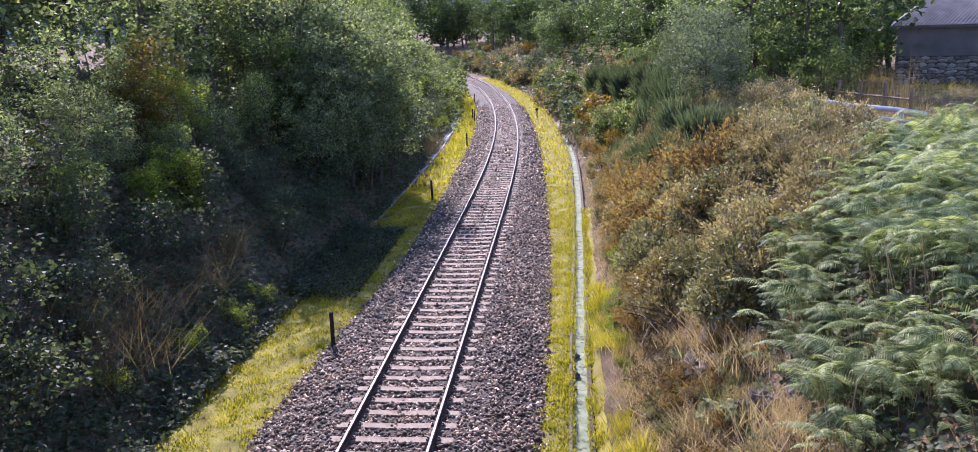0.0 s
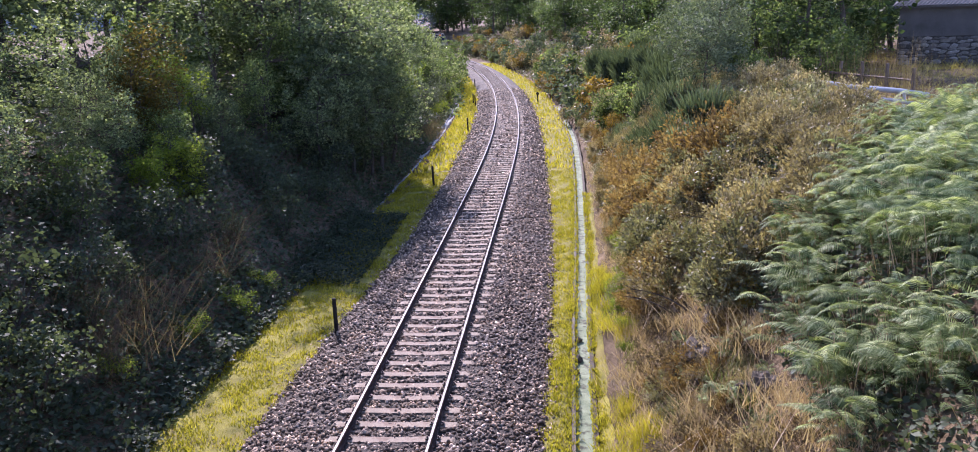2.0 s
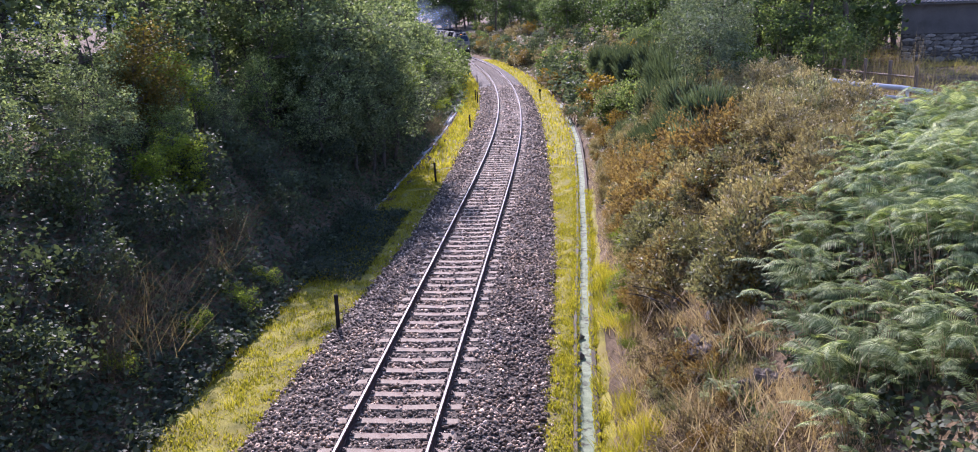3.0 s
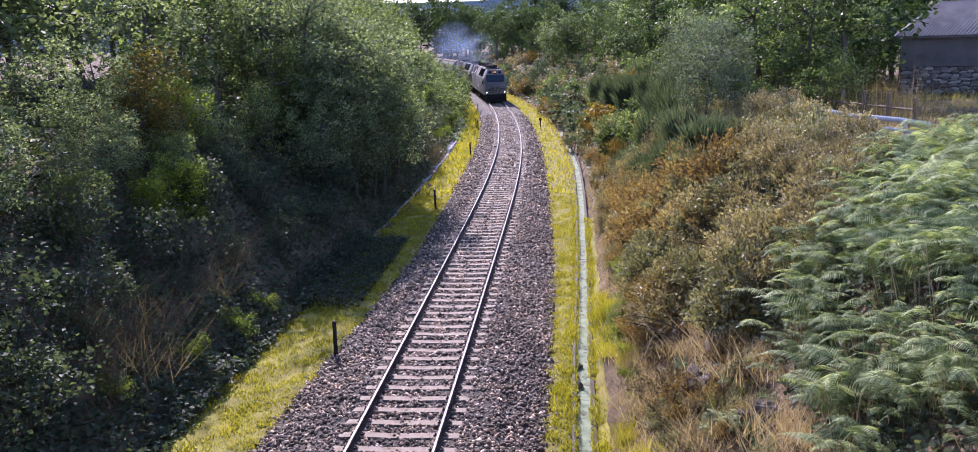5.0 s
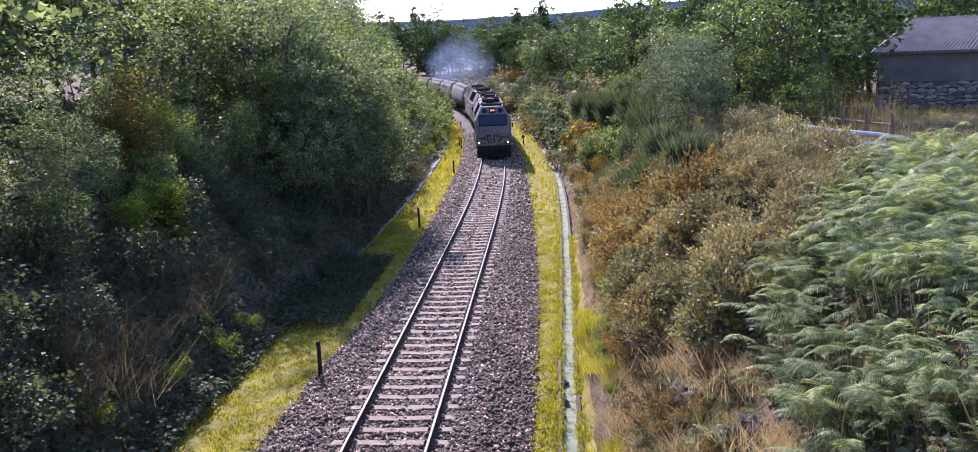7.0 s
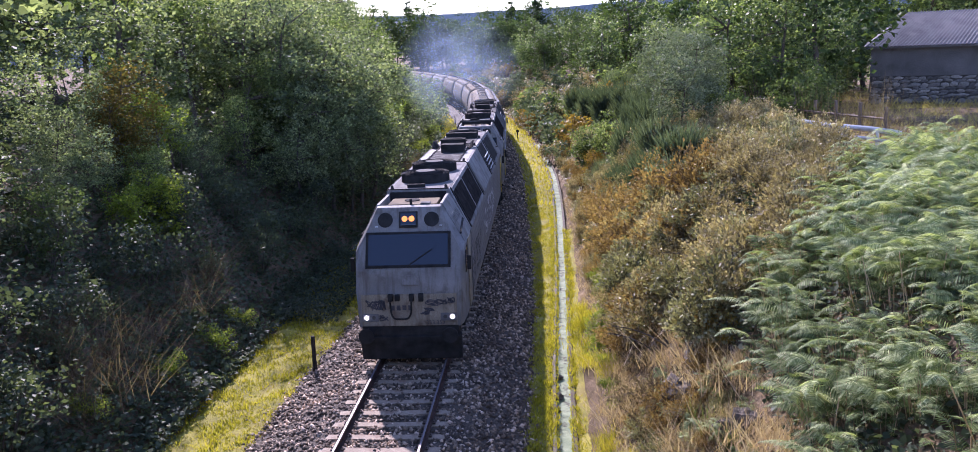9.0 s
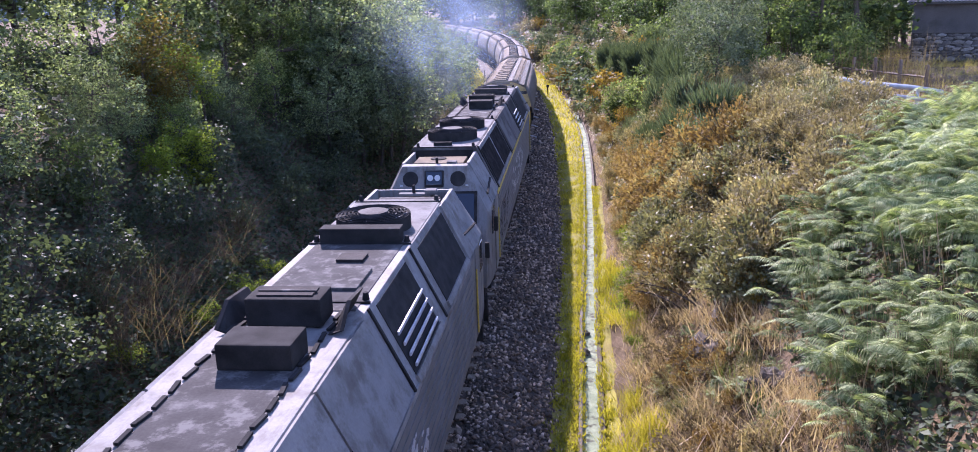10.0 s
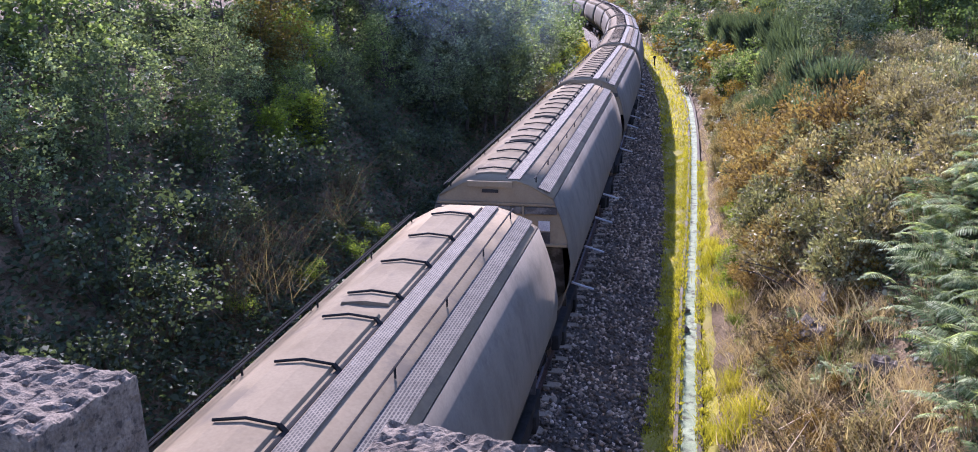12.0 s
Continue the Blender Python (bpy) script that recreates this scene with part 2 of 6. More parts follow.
def grating():
    m, n, l, b = material("walkway_grating", 0.85, 0.0, 0.2)
    co = n.new("ShaderNodeTexCoord").outputs["Object"]
    mp = n.new("ShaderNodeMapping")
    mp.inputs["Rotation"].default_value = (0, 0, math.pi / 2)
    l.new(co, mp.inputs["Vector"])
    br = n.new("ShaderNodeTexBrick")
    br.inputs["Scale"].default_value = 8.0
    br.inputs["Mortar Size"].default_value = 0.05
    br.inputs["Color1"].default_value = (0.035, 0.032, 0.028, 1)
    br.inputs["Color2"].default_value = (0.06, 0.055, 0.047, 1)
    br.inputs["Mortar"].default_value = (0.14, 0.122, 0.098, 1)
    l.new(mp.outputs[0], br.inputs["Vector"])
    g = noise_node(n, l, 3.0, 5, co)
    r = ramp(n, [(0.3, (0.7, 0.7, 0.7)), (0.7, (1.2, 1.2, 1.2))])
    l.new(g.outputs[0], r.inputs[0])
    l.new(mixed(n, l, br.outputs[0], r.outputs[0], 1.0, "MULTIPLY"), b.inputs["Base Color"])
    return m


GRATE = grating()
CREAM = surface("grimy_cream_paint", (0.17, 0.15, 0.115), (0.27, 0.245, 0.19), 2, 40, 0.55, spots=(0.11, 0.085, 0.06), spot_scale=2.5, bumps=0.0, streaks=(0.09, 0.065, 0.042))
GRAFFITI = surface("graffiti_ink", (0.03, 0.03, 0.035), (0.07, 0.07, 0.08), 4, 40, 0.5)
GRAFFITI_PALE = surface("graffiti_pale", (0.36, 0.36, 0.38), (0.48, 0.48, 0.49), 4, 40, 0.5)
YELLOW = surface("yellow_stripe", (0.45, 0.33, 0.05), (0.58, 0.44, 0.08), 3, 40, 0.5)
RUST = surface("rusty_wheel", (0.06, 0.045, 0.035), (0.13, 0.10, 0.08), 4, 50, 0.75, 0.4)


def glass_dark():
    m, n, l, b = material("tinted_glass", 0.08, 0.0, 0.5)
    b.inputs["Base Color"].default_value = (0.012, 0.02, 0.033, 1)
    return m


def lamp_glow(name, colour, strength):
    m, n, l, b = material(name, 0.2)
    b.inputs["Base Color"].default_value = (*colour, 1)
    b.inputs["Emission Color"].default_value = (*colour, 1)
    b.inputs["Emission Strength"].default_value = strength
    return m


GLASS = glass_dark()
LAMP_WARM = lamp_glow("warm_headlight", (1.0, 0.30, 0.05), 0.62)
LAMP_WHITE = lamp_glow("white_marker_light", (1.0, 0.96, 0.9), 4.0)

# ---- the line of the track: arc length s, offset u to the right of it ----
SS = np.arange(-90, 480, 0.25)
KK = np.interp(SS, (-10, 15, 35, 55, 75, 100, 130, 180, 260), (0.0008, -0.00004, 0.00248, 0.00246, 0.00244, 0.00247, 0.0021, 0.0021, 0.0024))
KK[SS < -10] = 0.0008
TH = np.concatenate([[0], np.cumsum((KK[1:] + KK[:-1]) / 2 * 0.25)])
I0 = int(np.argmin(abs(SS)))
TH = TH - TH[I0] - 0.09546
TX = np.concatenate([[0], np.cumsum(-(np.sin(TH[1:]) + np.sin(TH[:-1])) / 2 * 0.25)])
TY = np.concatenate([[0], np.cumsum((np.cos(TH[1:]) + np.cos(TH[:-1])) / 2 * 0.25)])
TX, TY = TX - TX[I0] - 2.23118, TY - TY[I0] + 14.0


def on(s, u=0.0, z=0.0):
    """World point at arc length s, offset u, height z over the rail heads."""
    th = np.interp(s, SS, TH)
    return Vector((np.interp(s, SS, TX) + u * math.cos(th), np.interp(s, SS, TY) + u * math.sin(th), z))


def heading(s):
    return math.degrees(np.interp(s, SS, TH))


def offset_of(x, y):
    """Arc length and offset of world points (arrays)."""
    step = 8
    px, py = TX[::step], TY[::step]
    shape = np.shape(x)
    x, y = np.ravel(x), np.ravel(y)
    s, u = np.empty(len(x)), np.empty(len(x))
    for a in range(0, len(x), 4000):
        xa, ya = x[a:a + 4000], y[a:a + 4000]
        i = np.argmin((xa[:, None] - px) ** 2 + (ya[:, None] - py) ** 2, 1) * step
        dx, dy = xa - TX[i], ya - TY[i]
        s[a:a + 4000] = SS[i] + dy * np.cos(TH[i]) - dx * np.sin(TH[i])
        u[a:a + 4000] = dx * np.cos(TH[i]) + dy * np.sin(TH[i])
    return s.reshape(shape), u.reshape(shape)


def ditch_u(s):
    return np.interp(s, (0, 7, 15, 25, 40, 70), (3.80, 3.87, 4.06, 4.2, 4.45, 4.5))


def ballast_r(s):
    return np.interp(s, (0, 7, 13, 19, 29, 52, 90), (2.95, 3.05, 3.05, 2.95, 2.6, 2.35, 2.4))


def ballast_l(s):
    return np.interp(s, (0, 4, 7, 11, 17, 38, 90), (3.05, 3.05, 2.9, 2.65, 2.45, 2.75, 2.6))


def ground_z(s, u):
    """Height of the cutting: a flat bed, banks on both sides, fields above."""
    d = ditch_u(s)
    rise = np.interp(s, (-30, 0, 30, 60, 120, 250), (3.9, 3.9, 3.8, 3.2, 2.6, 3.2))
    right = np.interp(u - d, (0.0, 0.35, 0.8, 2.2, 5.2, 7.5, 14, 30, 80, 400), (0, 0.0, 0.08, 0.36, 1.0, 1.06, 1.08, 1.1, 1.25, 1.5))
    left_h = np.interp(s, (-30, 0, 40, 100, 250), (5.2, 5.2, 4.8, 3.6, 3.0))
    left = np.interp(-u, (4.9, 5.3, 6.5, 10.5, 16, 40, 100, 400), (0, 0.02, 0.2, 0.8, 1.0, 1.1, 1.3, 1.6))
    z = -0.6 + np.where(u > 0, right * (rise + 0.6), left * (left_h + 0.6))
    return z


def ground_at(s, u):
    """Height with the small unevenness of the sheet."""
    p = on(s, u)
    return float(ground_z(s, u)) + float(np.interp(abs(u), (4.5, 6), (0, 1))) * 0.25 * noise.noise((p.x * 0.35, p.y * 0.35, 0))


# ---- builders ----
def link_mesh(name, me, mat, parent=None, label=""):
    ob = new(name, me)
    if mat is not None and not me.materials:
        me.materials.append(mat)
    if parent is not None:
        ob.parent = parent
    if label:
        ob["label"] = label
    return ob


def part(name, bm, mat, parent=None, label="", smooth=False):
    me = bpy.data.meshes.new(name)
    if smooth:
        for fc in bm.faces:
            fc.smooth = True
    bm.to_mesh(me)
    bm.free()
    return link_mesh(name, me, mat, parent, label)


def thing(name, label, category, group="", kind="", m=None):
    ob = new(name)
    if m is not None:
        ob.matrix_world = m
    return tagged(ob, label, category, group, kind)


def faces_mesh(name, verts, faces, smooth=False):
    me = bpy.data.meshes.new(name)
    me.from_pydata([tuple(v) for v in verts], [], [tuple(int(i) for i in f) for f in faces])
    if smooth:
        me.polygons.foreach_set("use_smooth", [True] * len(me.polygons))
    me.update()
    return me


def quads_mesh(name, q):
    """A mesh of separate four-cornered blades from an array (n, 4, 3)."""
    n = len(q)
    me = bpy.data.meshes.new(name)
    me.vertices.add(n * 4)
    me.vertices.foreach_set("co", np.asarray(q, np.float32).ravel())
    me.loops.add(n * 4)
    me.loops.foreach_set("vertex_index", np.arange(n * 4, dtype=np.int32))
    me.polygons.add(n)
    me.polygons.foreach_set("loop_start", np.arange(0, n * 4, 4, dtype=np.int32))
    me.update(calc_edges=True)
    return me


def box(bm, cx, cy, cz, sx, sy, sz, bevel=0.0, rot=None):
    m = Matrix.Translation((cx, cy, cz))
    if rot is not None:
        m = m @ Euler([radians(a) for a in rot]).to_matrix().to_4x4()
    r = bmesh.ops.create_cube(bm, size=1, matrix=m @ Matrix.Diagonal((sx, sy, sz, 1)))
    if bevel:
        es = list({e for v in r["verts"] for e in v.link_edges})
        bmesh.ops.bevel(bm, geom=es, offset=bevel, segments=2, affect="EDGES", profile=0.7)
    return bm


def boxed(cx, cy, cz, sx, sy, sz, bevel=0.0, rot=None):
    return box(bmesh.new(), cx, cy, cz, sx, sy, sz, bevel, rot)


def rod(bm, a, b, r, seg=8, r2=None):
    a, b = Vector(a), Vector(b)
    d = b - a
    m = Matrix.Translation((a + b) / 2) @ d.to_track_quat("Z", "Y").to_matrix().to_4x4()
    bmesh.ops.create_cone(bm, cap_ends=True, segments=seg, radius1=r, radius2=r if r2 is None else r2, depth=d.length, matrix=m)
    return bm


def rodded(a, b, r, seg=8, r2=None):
    return rod(bmesh.new(), a, b, r, seg, r2)


def sweep(name, profile, s0, s1, step, closed=True):
    """A profile of (u, z) points carried along the line of the track."""
    ss = np.arange(s0, s1 + 1e-6, step)
    n = len(profile)
    verts = [on(s, u, z) for s in ss for u, z in profile]
    faces = []
    for i in range(len(ss) - 1):
        for j in range(n if closed else n - 1):
            k = (j + 1) % n
            faces.append((i * n + j, i * n + k, (i + 1) * n + k, (i + 1) * n + j))
    if closed:
        faces.append(tuple(range(n))[::-1])
        faces.append(tuple(len(verts) - n + j for j in range(n)))
    return faces_mesh(name, verts, faces)

# ---- ground ----
def build_ground():
    xs = np.concatenate([np.linspace(-1600, -100, 12), np.arange(-90, -18, 3.0), np.arange(-18, 20, 0.35), np.arange(20, 90, 3.0), np.linspace(100, 1600, 12)])
    ys = np.concatenate([np.linspace(-300, -20, 8), np.arange(-14, 60, 0.6), np.arange(60, 180, 1.5), np.arange(180, 300, 6.0), np.linspace(320, 1700, 12)])
    gx, gy = np.meshgrid(xs, ys)
    s, u = offset_of(gx, gy)
    z = ground_z(s, u)
    far = np.clip((np.hypot(gx, gy) - 260) / 200, 0, 1)
    z = z * (1 - far) + 3.0 * far
    # room for the channel beside the line
    z -= np.where((abs(u - ditch_u(s)) < 0.32) & (s < 60), 0.45, 0)
    amp = np.interp(abs(u), (4.5, 6), (0, 1)) * 0.25
    for i in range(gx.shape[0]):
        for j in range(gx.shape[1]):
            if amp[i, j] > 0:
                z[i, j] += amp[i, j] * noise.noise((gx[i, j] * 0.35, gy[i, j] * 0.35, 0))
    n = len(xs)
    verts = np.stack([gx.ravel(), gy.ravel(), z.ravel()], 1)
    faces = [(r * n + c, r * n + c + 1, (r + 1) * n + c + 1, (r + 1) * n + c) for r in range(len(ys) - 1) for c in range(n - 1)]
    me = faces_mesh("ground", verts, faces, True)
    tagged(link_mesh("ground", me, SOIL), "leaf-littered soil of a railway cutting with grassy banks", "ground", kind="structure")


build_ground()


def strip(name, inner, outer, z, s0, s1, step, mat, label, cat, cols=6, lump=0.05):
    """An uneven sheet between two offsets of the line."""
    ss = np.arange(s0, s1 + 1e-6, step)
    verts, faces = [], []
    for s in ss:
        a, b = inner(s), outer(s)
        for j in range(cols + 1):
            u = a + (b - a) * j / cols
            p = on(s, u)
            p.z = z + lump * noise.noise((p.x * 1.7, p.y * 1.7, 3)) + lump * 0.6 * noise.noise((p.x * 5, p.y * 5, 9))
            if j in (0, cols):
                p.z -= 0.1
            verts.append(p)
    for i in range(len(ss) - 1):
        for j in range(cols):
            k = i * (cols + 1) + j
            faces.append((k, k + 1, k + cols + 2, k + cols + 1))
    return tagged(link_mesh(name, faces_mesh(name, verts, faces, True), mat), label, cat, kind="structure")


grass_strip_edge = lambda s: -np.interp(s, (-5, 1.5, 4, 9, 16, 23, 48, 90), (5.6, 5.5, 5.2, 5.2, 5.0, 4.6, 4.0, 3.8))
strip("grass_verge", grass_strip_edge, lambda s: -ballast_l(s) + 0.35, -0.52, -12, 130, 0.5, GRASS_GROUND, "yellow-green mossy grass verge beside the ballast", "verge")
strip("grass_verge", lambda s: ballast_r(s) - 0.35, lambda s: ditch_u(s) - 0.24, -0.52, -12, 130, 0.5, GRASS_GROUND, "sunlit yellow-green grass verge between ballast and ditch", "verge")
strip("grass_verge", lambda s: ditch_u(s) + 0.30, lambda s: ditch_u(s) + 1.0 + 0.3 * math.sin(s * 0.9), -0.46, -10, 24, 0.4, GRASS_GROUND, "bright green grass along the foot of the bank", "verge", 4)


def build_ballast():
    ss = np.arange(-40, 260, 0.5)
    verts, faces = [], []
    for s in ss:
        bl, br = float(ballast_l(s)), float(ballast_r(s))
        prof = [(-bl - 0.1, -0.62), (-bl, -0.5), (-2.0, -0.26), (-1.7, -0.2), (-1.0, -0.19), (0, -0.2), (1.0, -0.19), (1.7, -0.2), (2.0, -0.25), (br, -0.5), (br + 0.1, -0.62)]
        for u, z in prof:
            p = on(s, u)
            p.z = z + 0.03 * noise.noise((p.x * 2.1, p.y * 2.1, 1))
            verts.append(p)
    n = 11
    for i in range(len(ss) - 1):
        for j in range(n - 1):
            faces.append((i * n + j, i * n + j + 1, (i + 1) * n + j + 1, (i + 1) * n + j))
    tagged(link_mesh("ballast", faces_mesh("ballast", verts, faces, True), BALLAST), "bed of crushed grey-brown stone ballast under the track", "ballast", kind="structure")


build_ballast()


def stone_material():
    m, n, l, b = material("ballast_stone", 0.8)
    isl = n.new("ShaderNodeNewGeometry").outputs["Random Per Island"]
    co = n.new("ShaderNodeTexCoord").outputs["Object"]
    r = ramp(n, [(0.0, (0.042, 0.032, 0.021)), (0.45, (0.125, 0.097, 0.066)), (0.8, (0.30, 0.24, 0.17)), (1.0, (0.66, 0.56, 0.43))])
    l.new(isl, r.inputs[0])
    big = noise_node(n, l, 0.6, 4, co)
    tint = ramp(n, [(0.35, (0.78, 0.74, 0.75)), (0.65, (1.22, 1.06, 0.94))])
    l.new(big.outputs[0], tint.inputs[0])
    l.new(mixed(n, l, r.outputs[0], tint.outputs[0], 1.0, "MULTIPLY"), b.inputs["Base Color"])
    return m


def build_stones():
    rng = np.random.default_rng(5)
    out_v, out_f = [], []
    base = np.array([(1, 0, 0), (-1, 0, 0), (0, 1, 0), (0, -1, 0), (0, 0, 1), (0, 0, -1)], float)
    tri = np.array([(0, 2, 4), (2, 1, 4), (1, 3, 4), (3, 0, 4), (2, 0, 5), (1, 2, 5), (3, 1, 5), (0, 3, 5)])
    count = 0
    for s0, s1, per, size in ((-1, 14, 210, 0.046), (14, 30, 130, 0.052), (30, 75, 45, 0.075)):
        n = int((s1 - s0) * 6.2 * per)
        s = rng.uniform(s0, s1, n)
        u = rng.uniform(-3.3, 3.3, n)
        bl, br = ballast_l(s), ballast_r(s)
        keep = (u > -bl - 0.15 - rng.exponential(0.12, n)) & (u < br + 0.1 + rng.exponential(0.12, n))
        # rails and sleeper tops stay clear
        keep &= abs(abs(u) - 0.87) > 0.09
        frac = np.abs((s / 0.6) - np.round(s / 0.6)) * 0.6
        clear = (frac < 0.085 + 0.03 * rng.random(n)) & (abs(u) < 1.22) & ((abs(u) > 0.12) | (rng.random(n) < 0.6))
        keep &= ~clear
        s, u, bl, br = s[keep], u[keep], bl[keep], br[keep]
        n = len(s)
        z = np.array([np.interp(u[i], (-bl[i] - 0.1, -bl[i], -2.0, -1.7, 1.7, 2.0, br[i], br[i] + 0.1), (-0.58, -0.5, -0.26, -0.2, -0.2, -0.25, -0.5, -0.58)) for i in range(n)])
        z = np.maximum(z, -0.56) + rng.uniform(-0.012, 0.028, n)
        th = np.interp(s, SS, TH)
        x = np.interp(s, SS, TX) + u * np.cos(th)
        y = np.interp(s, SS, TY) + u * np.sin(th)
        sz = size * rng.uniform(0.6, 1.5, n)
        v = base[None] * rng.uniform(0.6, 1.25, (n, 6, 1)) + rng.normal(0, 0.22, (n, 6, 3))
        v *= sz[:, None, None] * np.array([1, 1, 0.9])
        a = rng.uniform(0, 6.28, n)
        ca, sa = np.cos(a)[:, None], np.sin(a)[:, None]
        vx, vy = v[..., 0] * ca - v[..., 1] * sa, v[..., 0] * sa + v[..., 1] * ca
        v = np.stack([vx + x[:, None], vy + y[:, None], v[..., 2] + z[:, None]], -1)
        out_v.append(v.reshape(-1, 3))
        out_f.append((tri[None] + (np.arange(n) * 6)[:, None, None] + count).reshape(-1, 3))
        count += n * 6
    v, fc = np.concatenate(out_v), np.concatenate(out_f)
    me = bpy.data.meshes.new("ballast_stones")
    me.vertices.add(len(v))
    me.vertices.foreach_set("co", v.astype(np.float32).ravel())
    me.loops.add(fc.size)
    me.loops.foreach_set("vertex_index", fc.astype(np.int32).ravel())
    me.polygons.add(len(fc))
    me.polygons.foreach_set("loop_start", np.arange(0, fc.size, 3, dtype=np.int32))
    me.update(calc_edges=True)
    tagged(link_mesh("ballast_stones", me, stone_material()), "loose crushed grey and brown ballast stones along the track", "ballast stones", kind="stuff")


build_stones()


# ---- the track ----
def build_track():
    track = thing("railway_track", "single broad-gauge track with worn steel rails on concrete sleepers", "track", kind="structure")
    foot = [(-0.07, -0.16), (0.07, -0.16), (0.07, -0.145), (0.012, -0.125), (0.012, -0.04), (0.034, -0.03), (0.034, -0.006), (0.025, 0.0), (-0.025, 0.0), (-0.034, -0.006), (-0.034, -0.03), (-0.012, -0.04), (-0.012, -0.125), (-0.07, -0.145)]
    for side in (-0.87, 0.87):
        rail = link_mesh("rail", sweep("rail", [(u + side, z) for u, z in foot], -60, 440, 1.0), RAIL_SIDE, track, "rust-brown steel rail")
        link_mesh("rail_head", sweep("rail_head", [(side - 0.027, -0.004), (side + 0.027, -0.004), (side + 0.022, 0.003), (side - 0.022, 0.003)], -60, 440, 1.0), RAIL_TOP, rail, "polished running surface")
    # a sleeper with a sunken middle
    xs = [-1.3, -1.25, -0.72, -0.5, -0.22, 0.22, 0.5, 0.72, 1.25, 1.3]
    top = [-0.20, -0.165, -0.16, -0.162, -0.172, -0.172, -0.162, -0.16, -0.165, -0.20]
    verts, faces = [], []
    for x, z in zip(xs, top):
        verts += [(x, -0.13, -0.34), (x, -0.105, z), (x, 0.105, z), (x, 0.13, -0.34)]
    for i in range(len(xs) - 1):
        k = i * 4
        faces += [(k, k + 4, k + 5, k + 1), (k + 1, k + 5, k + 6, k + 2), (k + 2, k + 6, k + 7, k + 3)]
    faces += [(0, 1, 2, 3), (len(verts) - 1, len(verts) - 2, len(verts) - 3, len(verts) - 4)]
    me = faces_mesh("sleeper", verts, faces)
    clip = bmesh.new()
    box(clip, 0, 0, -0.135, 0.07, 0.12, 0.03, 0.008)
    rod(clip, (0.0, 0, -0.13), (0.0, 0, -0.09), 0.018, 6)
    clip_me = bpy.data.meshes.new("rail_clip")
    clip.to_mesh(clip_me)
    clip.free()
    clip_me.materials.append(RUST)
    rng = random.Random(3)
    for i in range(-8, 200):
        s = i * 0.6
        ob = link_mesh("sleeper", me, CONCRETE, track)
        p = on(s)
        ob.matrix_basis = pose(p.x, p.y, rng.uniform(-0.006, 0.004), 0, 0, heading(s) + rng.uniform(-0.6, 0.6))
        if 0 <= i < 45:
            for u in (-0.98, -0.76, 0.76, 0.98):
                c = link_mesh("rail_clip", clip_me, None, ob)
                c.matrix_basis = pose(u, 0, 0)


build_track()


def build_ditch():
    ditch = thing("drainage_ditch", "narrow concrete drainage channel full of pale duckweed water", "ditch", kind="structure")

    def follow(name, prof, s0, s1, mat, label=""):
        ss = np.arange(s0, s1 + 1e-6, 0.5)
        n = len(prof)
        verts = [on(s, u + float(ditch_u(s)), z + 0.02 * noise.noise((s * 1.3, u * 3, 0))) for s in ss for u, z in prof]
        faces = [(i * n + j, i * n + (j + 1) % n, (i + 1) * n + (j + 1) % n, (i + 1) * n + j) for i in range(len(ss) - 1) for j in range(n)]
        faces += [tuple(range(n))[::-1], tuple(len(verts) - n + j for j in range(n))]
        return link_mesh(name, faces_mesh(name, verts, faces), mat, ditch, label)

    follow("channel_wall", [(-0.27, -1.05), (-0.19, -1.05), (-0.19, -0.50), (-0.27, -0.52)], -12, 60, CHANNEL, "weathered inner wall")
    follow("channel_wall", [(0.17, -1.05), (0.29, -1.05), (0.27, -0.53), (0.17, -0.51)], -12, 60, CHANNEL, "weathered outer wall")
    follow("water_surface", [(-0.20, -0.80), (0.18, -0.80), (0.18, -0.62), (-0.20, -0.62)], -12, 60, DUCKWEED, "still water covered in pale green duckweed")


build_ditch()


def build_gutter():
    """Half-buried concrete gutter at the foot of the shaded bank."""
    ss = np.arange(18, 76, 0.6)
    uu = np.interp(ss, (18, 21, 37, 68, 80), (-5.15, -5.1, -4.95, -4.45, -4.4))
    prof = [(-0.2, -0.62), (-0.2, -0.55), (-0.12, -0.53), (-0.06, -0.6), (0.06, -0.6), (0.12, -0.53), (0.2, -0.55), (0.2, -0.62)]
    n = len(prof)
    verts = [on(s, a + u, z + 0.09 * noise.noise((s * 0.35, 0, 8))) for s, a in zip(ss, uu) for u, z in prof]
    faces = [(i * n + j, i * n + j + 1, (i + 1) * n + j + 1, (i + 1) * n + j) for i in range(len(ss) - 1) for j in range(n - 1)]
    tagged(link_mesh("concrete_gutter", faces_mesh("concrete_gutter", verts, faces), GUTTER), "half-buried pale concrete gutter at the bank's foot", "gutter", kind="structure")


build_gutter()


